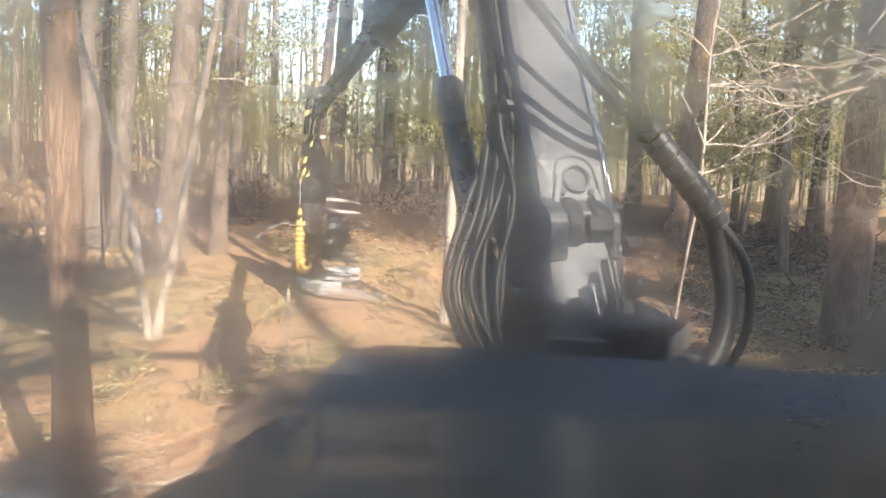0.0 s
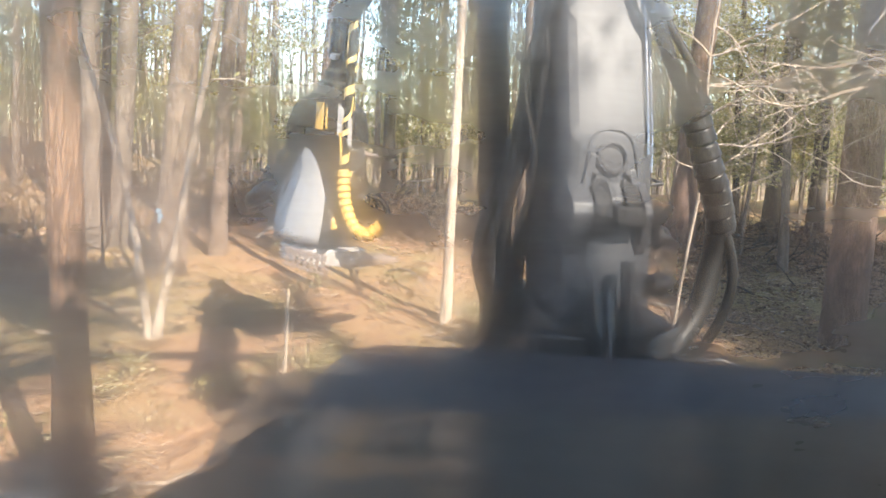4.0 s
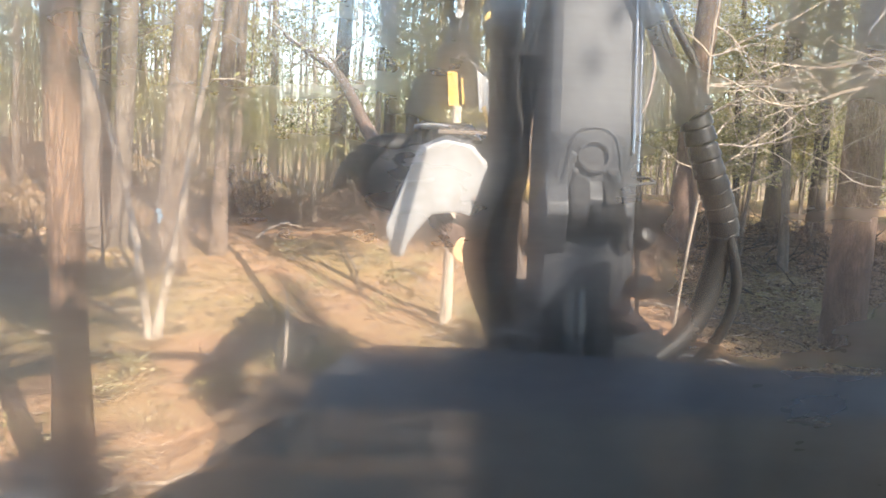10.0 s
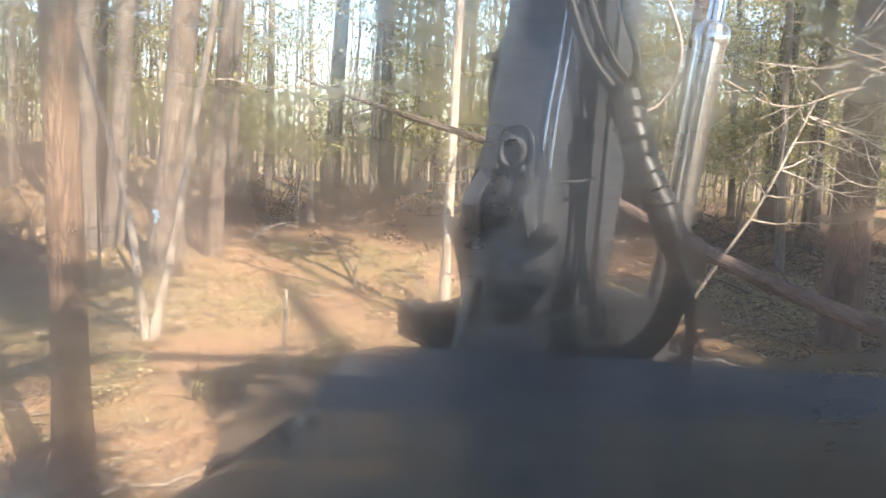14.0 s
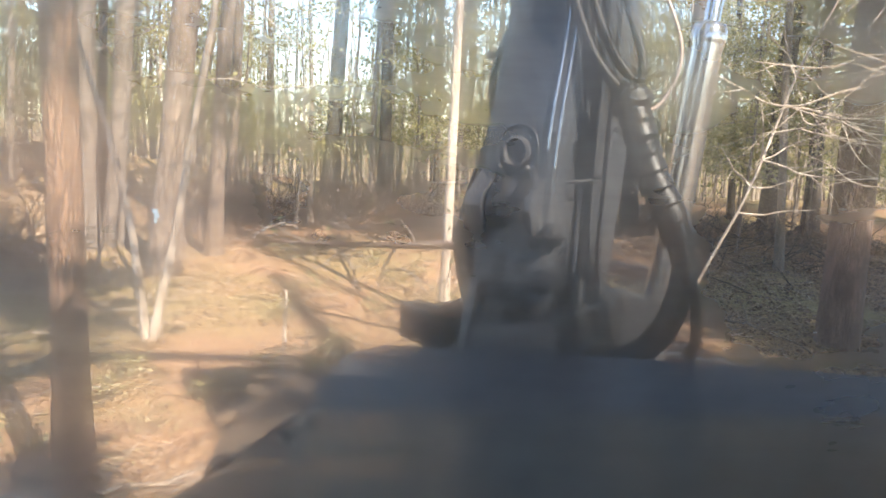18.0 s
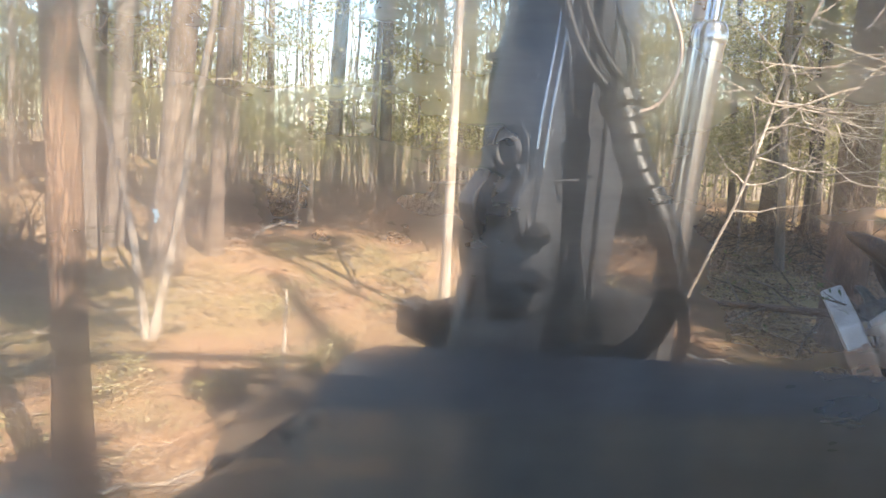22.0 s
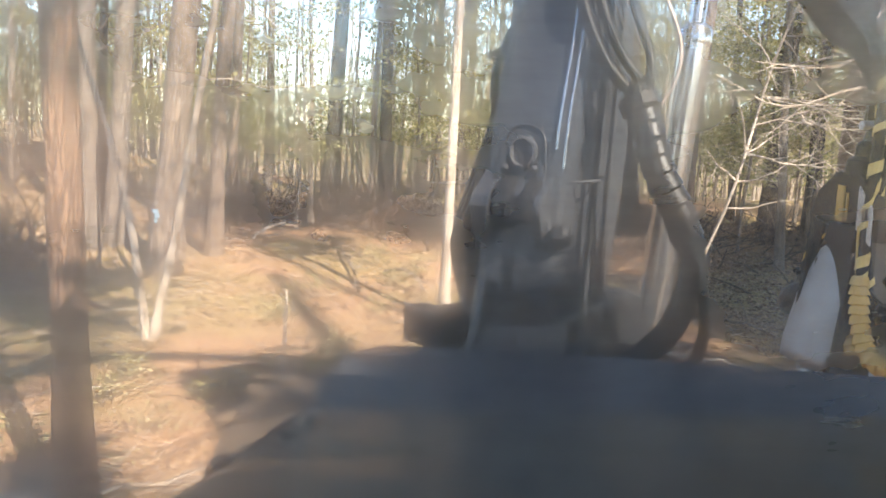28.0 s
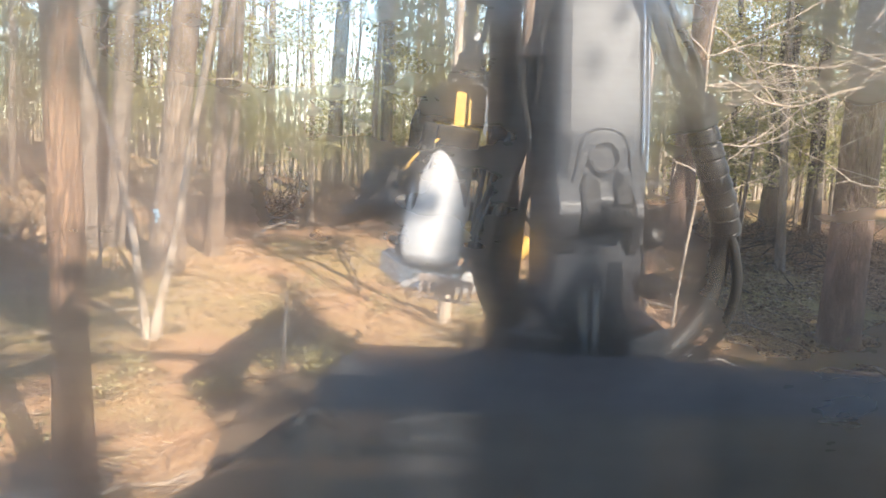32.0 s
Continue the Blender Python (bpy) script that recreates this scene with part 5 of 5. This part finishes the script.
def fallen(name, a, b, r, mat, label, seed, sag=0.04, twigs=4):
    rng = np.random.default_rng(seed)
    p, q = Vector((*a, floor_z(*a) + r * 0.6)), Vector((*b, floor_z(*b) + r * 0.6 + sag))
    t = thing(name, label, "fallen branch", Matrix.Translation(p), "fallen branches")
    n = 10
    pts = [(q - p) * (i / n) + Vector(rng.normal(size=3)) * (0.0 if i in (0, n) else 0.02) + Vector((0, 0, sag * math.sin(math.pi * i / n) * 1.5)) for i in range(n + 1)]
    part("limb", Geo().tube(pts, [r * (1 - 0.55 * i / n) for i in range(n + 1)], 7), mat, t)
    for k in range(twigs):
        g = Geo()
        s = pts[int(rng.integers(2, n))]
        branch(g, s, Vector(rng.normal(size=3)) + (q - p).normalized() + Vector((0, 0, 0.5)), 0.25 + 0.3 * rng.random(), r * 0.4, rng, 1, 0.4, 4)
        part("twig", g, mat, t)
    return t


fallen("fallen_branch", (-3.0, 12.6), (-2.4, 13.2), 0.026, M_PALE, "curved pale fallen branch on the straw", 1, 0.10, 2)
fallen("fallen_branch", (-1.75, 13.0), (-0.95, 9.6), 0.028, M_GREY, "grey fallen branch down the bank", 2)
fallen("fallen_branch", (-0.75, 10.8), (-0.15, 9.3), 0.022, M_GREY, "grey fallen branch with upright twigs", 3, 0.1, 6)
fallen("fallen_branch", (-2.9, 4.05), (-1.35, 4.75), 0.022, M_PALE, "pale broken limb near the machine", 4, 0.02, 3)
fallen("fallen_branch", (-3.0, 4.5), (-2.0, 4.3), 0.018, M_PALE, "pale broken stick near the machine", 5, 0.02, 2)
fallen("fallen_branch", (-6.4, 9.0), (-4.4, 8.6), 0.03, M_GREY, "grey fallen limb on the slope", 6, 0.05, 5)
fallen("fallen_branch", (-7.2, 10.2), (-5.0, 11.0), 0.04, M_GREY, "thick grey fallen limb on the slope", 7, 0.08, 5)
fallen("fallen_branch", (2.3, 9.6), (3.6, 8.6), 0.025, M_GREY, "grey fallen limb in the shade", 8, 0.03, 3)
fallen("fallen_branch", (1.9, 7.6), (3.0, 7.1), 0.02, M_PALE, "pale stick in the shade", 9, 0.02, 2)
fallen("fallen_branch", (0.2, 8.9), (0.9, 8.4), 0.02, M_PALE, "pale sticks by the smooth sapling", 10, 0.12, 6)


def brush_pile(centre, rx, ry, h, count, seed, mat, label):
    rng = np.random.default_rng(seed)
    t = thing("brush_pile", label, "brush pile", pose(*centre, 0), "brush piles")
    g = Geo()
    for i in range(count):
        x, y = rng.normal() * rx, rng.normal() * ry
        u = math.exp(-(x / rx) ** 2 * 0.7 - (y / ry) ** 2 * 0.7)
        z = floor_z(centre[0] + x, centre[1] + y) + h * u * rng.random()
        branch(g, (x, y, z), (rng.normal(), rng.normal() * 0.7, 0.18 + abs(rng.normal()) * 0.25), 0.35 + 0.8 * rng.random(), 0.008 + 0.014 * rng.random(), rng, 1, 0.25, 3)
    part("sticks", g, mat, t)
    pos = rng.normal(size=(count * 75, 3)) * (rx, ry, 0)
    zz = np.array([floor_z(centre[0] + p[0], centre[1] + p[1]) + h * math.exp(-(p[0] / rx) ** 2 - (p[1] / ry) ** 2) * r for p, r in zip(pos, rng.random(len(pos)))])
    pos[:, 2] = zz
    c = new("dead_twigs", cards("dead_twigs", pos, 0.075 if mat is M_DARK else 0.17, M_DEBRIS if mat is M_DARK else M_STRAW, rng, 0.3, 5.0 if mat is M_DARK else 14.0))
    c.parent = t


# real brush; the dark heaps also hold the bank's shade in their colour
for cx, cy, rx, ry, h, n, mat, label in ((-3.6, 14.6, 0.7, 0.5, 0.75, 150, M_DARK, "dark tangled heap of cut brush on the bank"), (-2.6, 14.9, 0.6, 0.5, 0.55, 90, M_DARK, "dark tangled heap of cut brush on the bank"),
                                         (-1.6, 15.6, 1.0, 0.6, 0.70, 170, M_DARK, "low dark heap of cut brush on the bank"), (-0.4, 14.6, 1.0, 0.6, 0.62, 170, M_DARK, "low dark heap of cut brush behind the sapling"),
                                         (0.6, 13.6, 0.9, 0.7, 0.50, 130, M_DARK, "low dark heap of brush behind the crane"), (-7.4, 13.0, 1.5, 1.2, 0.5, 170, M_GREY, "grey heap of tangled branches on the slope"),
                                         (-6.0, 10.2, 0.9, 0.7, 0.35, 80, M_GREY, "grey heap of dead branches among the trunks"), (-5.6, 16.5, 1.5, 0.8, 0.45, 120, M_GREY, "grey heap of dead branches along the rise"),
                                         (5.4, 14.4, 2.0, 1.0, 0.5, 140, M_DARK, "dark heap of brush in the shade"), (3.2, 12.4, 1.2, 0.8, 0.35, 90, M_DARK, "dark heap of brush in the shade")):
    brush_pile((cx, cy), rx, ry, h, n, int(cx * 7 + 99), mat, label)


def green_tuft(name, x, y, n, spread, h, size, mat, label, seed):
    rng = np.random.default_rng(seed)
    z = floor_z(x, y)
    t = thing(name, label, "seedling", pose(x, y, z), "green shoots")
    g, pos = Geo(), []
    for i in range(n):
        a, d = rng.random() * 6.283, spread * rng.random()
        top = Vector((d * math.cos(a), d * math.sin(a), h * (0.4 + 0.6 * rng.random())))
        g.tube([(top.x * 0.3, top.y * 0.3, -0.02), (top.x * 0.7, top.y * 0.7, top.z * 0.7), top], [0.004, 0.003, 0.0015], 4)
        pos.append(np.array(top) * (0.85, 0.85, 0.85) + rng.normal(size=(14, 3)) * (0.07, 0.07, 0.05))
    part("shoots", g, M_GREY, t)
    c = new("leaves", cards("leaves", np.concatenate(pos), size, mat, rng, 0.4, 2.2))
    c.parent = t


for i, (x, y, n, s, h) in enumerate(((-0.95, 5.6, 16, 0.35, 0.42), (-0.7, 5.9, 14, 0.3, 0.45), (-1.2, 5.2, 14, 0.35, 0.35), (-0.5, 6.3, 12, 0.3, 0.4), (-2.9, 4.3, 16, 0.4, 0.2), (-3.3, 5.0, 16, 0.4, 0.2), (-1.9, 4.1, 14, 0.35, 0.2), (-1.95, 5.35, 9, 0.30, 0.25), (-2.15, 4.7, 8, 0.4, 0.2), (-1.75, 5.9, 9, 0.2, 0.28), (-1.0, 6.6, 10, 0.22, 0.35), (-0.85, 7.2, 9, 0.2, 0.35), (0.35, 8.3, 12, 0.25, 0.35), (-1.7, 8.4, 14, 0.4, 0.22),
                                     (-1.5, 9.4, 14, 0.4, 0.35), (-0.5, 9.9, 12, 0.35, 0.3), (-2.6, 6.4, 12, 0.3, 0.25), (-3.6, 5.6, 14, 0.35, 0.25), (-2.7, 5.1, 12, 0.3, 0.2), (2.0, 9.8, 12, 0.3, 0.35), (3.0, 10.6, 14, 0.4, 0.5), (-0.9, 11.2, 12, 0.4, 0.4), (-2.2, 11.4, 12, 0.4, 0.4), (-1.42, 6.75, 12, 0.25, 0.24), (-1.05, 6.6, 12, 0.2, 0.34), (-1.62, 6.2, 12, 0.25, 0.25), (-0.55, 8.9, 10, 0.3, 0.22), (-0.3, 10.6, 14, 0.45, 0.3), (-2.5, 5.9, 12, 0.4, 0.22))):
    green_tuft("green_shoots", x, y, n, s, h * 0.8, 0.045, M_WEED, "low green shoots in the pine straw", 200 + i)


# ---- what moves ----
SLEW = [(0, 18, 27), (1.6, 18, 26.5), (2.0, 16, 23), (2.5, 14, 18), (3.0, 12.5, 12.5), (3.5, 12, 8.5), (5.5, 13, 7), (6, 14, 7), (7, 16, 6), (8, 17.5, 6), (9, 14.5, 6),
        (9.5, 10, 6), (10, 0.75, 6), (10.5, -8, 6), (11, -16.5, 6), (11.5, -22, 6), (12, -30, 6), (12.5, -36, 6), (13, -41.5, 6), (13.5, -44.5, 6),
        (14.5, -43.5, 6), (17, -42, 6), (21, -42, 6), (22, -47.5, 6), (23, -49.5, 6), (25.5, -48, 6), (27.5, -41, 6), (28, -38, 6), (29, -30.5, 6),
        (30, -25, 6), (30.5, -20.5, 6), (31, -17, 6), (31.5, -9, 6), (32, 4.5, 6)]
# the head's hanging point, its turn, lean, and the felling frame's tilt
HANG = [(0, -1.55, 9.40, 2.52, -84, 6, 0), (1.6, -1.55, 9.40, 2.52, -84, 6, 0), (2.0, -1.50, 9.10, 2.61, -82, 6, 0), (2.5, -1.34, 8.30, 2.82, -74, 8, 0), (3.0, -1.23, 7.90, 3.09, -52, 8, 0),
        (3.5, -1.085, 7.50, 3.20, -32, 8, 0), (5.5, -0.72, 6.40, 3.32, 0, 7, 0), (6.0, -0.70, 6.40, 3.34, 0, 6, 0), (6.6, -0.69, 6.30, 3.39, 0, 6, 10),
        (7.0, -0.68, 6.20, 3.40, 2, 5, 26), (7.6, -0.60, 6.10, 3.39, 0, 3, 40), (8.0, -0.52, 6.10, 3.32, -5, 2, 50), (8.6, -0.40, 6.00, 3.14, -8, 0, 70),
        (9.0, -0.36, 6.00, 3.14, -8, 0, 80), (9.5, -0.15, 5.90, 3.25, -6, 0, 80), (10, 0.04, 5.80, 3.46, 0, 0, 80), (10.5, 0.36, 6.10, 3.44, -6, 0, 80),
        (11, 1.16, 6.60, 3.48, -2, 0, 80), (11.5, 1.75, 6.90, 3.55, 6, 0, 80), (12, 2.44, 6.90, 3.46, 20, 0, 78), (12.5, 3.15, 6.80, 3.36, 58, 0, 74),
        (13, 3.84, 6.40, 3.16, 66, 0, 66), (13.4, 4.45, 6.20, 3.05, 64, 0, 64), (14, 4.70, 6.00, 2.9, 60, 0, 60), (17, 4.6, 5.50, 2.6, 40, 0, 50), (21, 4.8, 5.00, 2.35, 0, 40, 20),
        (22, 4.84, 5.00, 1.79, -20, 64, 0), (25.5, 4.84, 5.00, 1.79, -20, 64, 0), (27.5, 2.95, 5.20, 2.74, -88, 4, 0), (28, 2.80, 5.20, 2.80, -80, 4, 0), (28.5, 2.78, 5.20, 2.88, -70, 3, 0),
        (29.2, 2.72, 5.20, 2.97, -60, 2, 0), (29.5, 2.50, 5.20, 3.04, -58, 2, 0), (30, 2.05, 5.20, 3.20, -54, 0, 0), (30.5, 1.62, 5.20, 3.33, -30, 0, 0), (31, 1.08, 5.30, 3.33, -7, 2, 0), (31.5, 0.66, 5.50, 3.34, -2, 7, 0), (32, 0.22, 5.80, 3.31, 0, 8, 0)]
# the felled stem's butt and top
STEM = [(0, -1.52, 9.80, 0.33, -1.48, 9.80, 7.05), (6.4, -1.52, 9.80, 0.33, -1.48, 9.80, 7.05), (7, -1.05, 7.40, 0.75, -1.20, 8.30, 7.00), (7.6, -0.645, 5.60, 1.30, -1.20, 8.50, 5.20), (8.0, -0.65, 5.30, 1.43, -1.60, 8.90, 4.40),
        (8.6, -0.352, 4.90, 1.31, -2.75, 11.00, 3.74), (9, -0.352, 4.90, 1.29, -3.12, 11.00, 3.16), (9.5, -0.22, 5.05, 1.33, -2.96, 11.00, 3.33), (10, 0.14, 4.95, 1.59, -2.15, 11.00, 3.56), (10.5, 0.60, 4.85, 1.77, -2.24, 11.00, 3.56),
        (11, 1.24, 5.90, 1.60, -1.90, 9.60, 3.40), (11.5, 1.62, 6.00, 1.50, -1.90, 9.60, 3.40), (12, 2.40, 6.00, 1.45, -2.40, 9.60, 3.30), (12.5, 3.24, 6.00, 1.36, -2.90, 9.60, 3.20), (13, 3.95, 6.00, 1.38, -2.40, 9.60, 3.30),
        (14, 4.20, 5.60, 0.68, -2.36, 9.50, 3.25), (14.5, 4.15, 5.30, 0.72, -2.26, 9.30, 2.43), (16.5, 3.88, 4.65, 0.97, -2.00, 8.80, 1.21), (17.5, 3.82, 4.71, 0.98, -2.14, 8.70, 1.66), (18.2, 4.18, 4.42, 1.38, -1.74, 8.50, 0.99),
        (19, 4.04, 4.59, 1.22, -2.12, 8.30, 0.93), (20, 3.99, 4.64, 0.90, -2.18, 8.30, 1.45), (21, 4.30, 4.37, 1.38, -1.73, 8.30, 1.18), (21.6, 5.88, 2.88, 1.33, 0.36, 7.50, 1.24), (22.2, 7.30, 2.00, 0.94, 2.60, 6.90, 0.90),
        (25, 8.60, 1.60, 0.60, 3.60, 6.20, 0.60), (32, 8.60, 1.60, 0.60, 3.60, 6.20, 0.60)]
# how far the felling frame hangs past its pivot
REACH = [(0, 0.30), (7, 0.30), (8, 0.33), (9, 0.2), (9.5, 0.3), (10.3, 0.45), (11.2, 0.5), (17, 0.4), (21, 0.30), (32, 0.30)]
# how far the slack hoses swing out beside the head
SWING = [(0, 0), (6, 0), (7, -8), (8, -13), (8.6, -9.5), (9, -7), (9.5, -4), (10.5, 0), (32, 0)]
BEND = [(0, 0), (11.3, 0), (12.2, 14), (12.6, 20), (13, 25), (14, 24), (16.5, 19), (19, 18), (22, 16), (25.5, 16), (27.5, 14), (28.5, 12), (30, 9), (31, 4), (32, 0)]


def at_time(table, t):
    """The table's values at t, on straight lines between its rows."""
    for a, b in zip(table, table[1:]):
        if a[0] <= t <= b[0]:
            u = (t - a[0]) / (b[0] - a[0])
            return [p + (q - p) * u for p, q in zip(a[1:], b[1:])]
    return list(table[-1][1:])


def crane_pose(t):
    slew, pitch = at_time(SLEW, t)
    return pose(0.48, 3.0, 1.25, 0, 0, slew), pose(0, -0.45, 0, -pitch, 0, 0) @ pose(0, 0, 0.3), pitch


def cylinder_lean(t, pitch, s):
    """How far a lift cylinder leans aside, in degrees."""
    if s > 0:
        return at_time([(0, 0), (10.5, 0), (12, -5), (13, -2), (14, 0), (20, 0), (22, -2), (25.5, -4), (29, 0), (32, 0)], t)[0]
    return at_time([(0, -1.5), (7, -1.5), (12.5, -4.9), (18, -4.0), (27, 0), (40, 0)], pitch)[0]


def motions():
    times = sorted({r[0] for r in SLEW} | {r[0] for r in HANG})
    walk(crane, [(r[0], crane_pose(r[0])[0]) for r in SLEW])
    walk(boom, [(r[0], crane_pose(r[0])[1]) for r in SLEW])
    for cyl, s in lift_cylinders:
        walk(cyl, [(r[0], pose(s * 0.21 - (0.025 if s < 0 and r[2] < 9 else 0), 0.21 + 0.09 * s, 0.20 + (0.06 if s < 0 and r[2] < 9 else 0), -(r[2] * 1.6 - 6 if s < 0 else r[2] + 7), cylinder_lean(r[0], r[2], s), 0)) for r in SLEW])
    walk(hose_bundle, [(r[0], pose(-0.14, 0.16, 0, 0, 0, -(27 - r[2]) * 1.7 * min(1, max(0, (r[1] + 20) / 30)))) for r in SLEW])
    loop = pose(0.52, -0.12, 0.50)
    walk(hose_loop, [(r[0], loop @ pose((r[2] - 6) * 0.006, 0, (r[2] - 6) * 0.0008, -(r[2] - 6) * 0.55, -(r[2] - 6) * 1.0, 0)) for r in SLEW])
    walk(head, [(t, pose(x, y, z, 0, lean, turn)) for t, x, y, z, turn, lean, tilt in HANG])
    walk(felling_frame, [(r[0], pose(0, 0, -1.28, -r[6], 0, 0) @ pose(0, 0, at_time(REACH, r[0])[0])) for r in HANG])
    swung = [(r[0], pose(0.06, -0.06, 0.34, 0, at_time(SWING, r[0])[0], 0) @ pose(-0.06, 0.06, -0.34), r[6]) for r in HANG]
    walk(hose_run, [(t, m) for t, m, tilt in swung])
    walk(head_hose, [(t, m @ pose(0.275, -0.15, -1.26, -0.7 * tilt, 0, 0)) for t, m, tilt in swung])
    arm, slide = [], []
    for t in times:
        c, b, p = crane_pose(t)
        root = (c @ b) @ Vector((0, 0.20, 2.40))
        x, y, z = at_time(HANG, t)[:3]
        way = Vector((x, y, z)) - root
        arm.append((t, Matrix.Translation(root) @ way.to_track_quat("Y", "Z").to_matrix().to_4x4()))
        slide.append((t, pose(0, way.length, 0)))
    walk(jib, arm)
    walk(jib_extension, slide)
    rows = []
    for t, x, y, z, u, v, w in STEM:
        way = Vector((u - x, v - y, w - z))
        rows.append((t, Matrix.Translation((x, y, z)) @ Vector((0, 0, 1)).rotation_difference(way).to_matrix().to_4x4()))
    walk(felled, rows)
    # cut off, the butt log drops beside the machine
    down = Matrix.Translation((7.4, 4.4, 0.30)) @ Vector((0, 0, 1)).rotation_difference(Vector((0.75, 0.66, 0.02))).to_matrix().to_4x4()
    slip = Matrix.Translation((5.6, 4.0, 0.9)) @ Vector((0, 0, 1)).rotation_difference(Vector((-0.2, 0.95, 0.1))).to_matrix().to_4x4()
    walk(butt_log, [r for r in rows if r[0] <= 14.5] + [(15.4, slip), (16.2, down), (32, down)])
    foot = bent_sapling.matrix_basis.copy()
    walk(bent_sapling, [(t, foot @ pose(0, 0, 0, 0, a, 0)) for t, a in BEND])


motions()
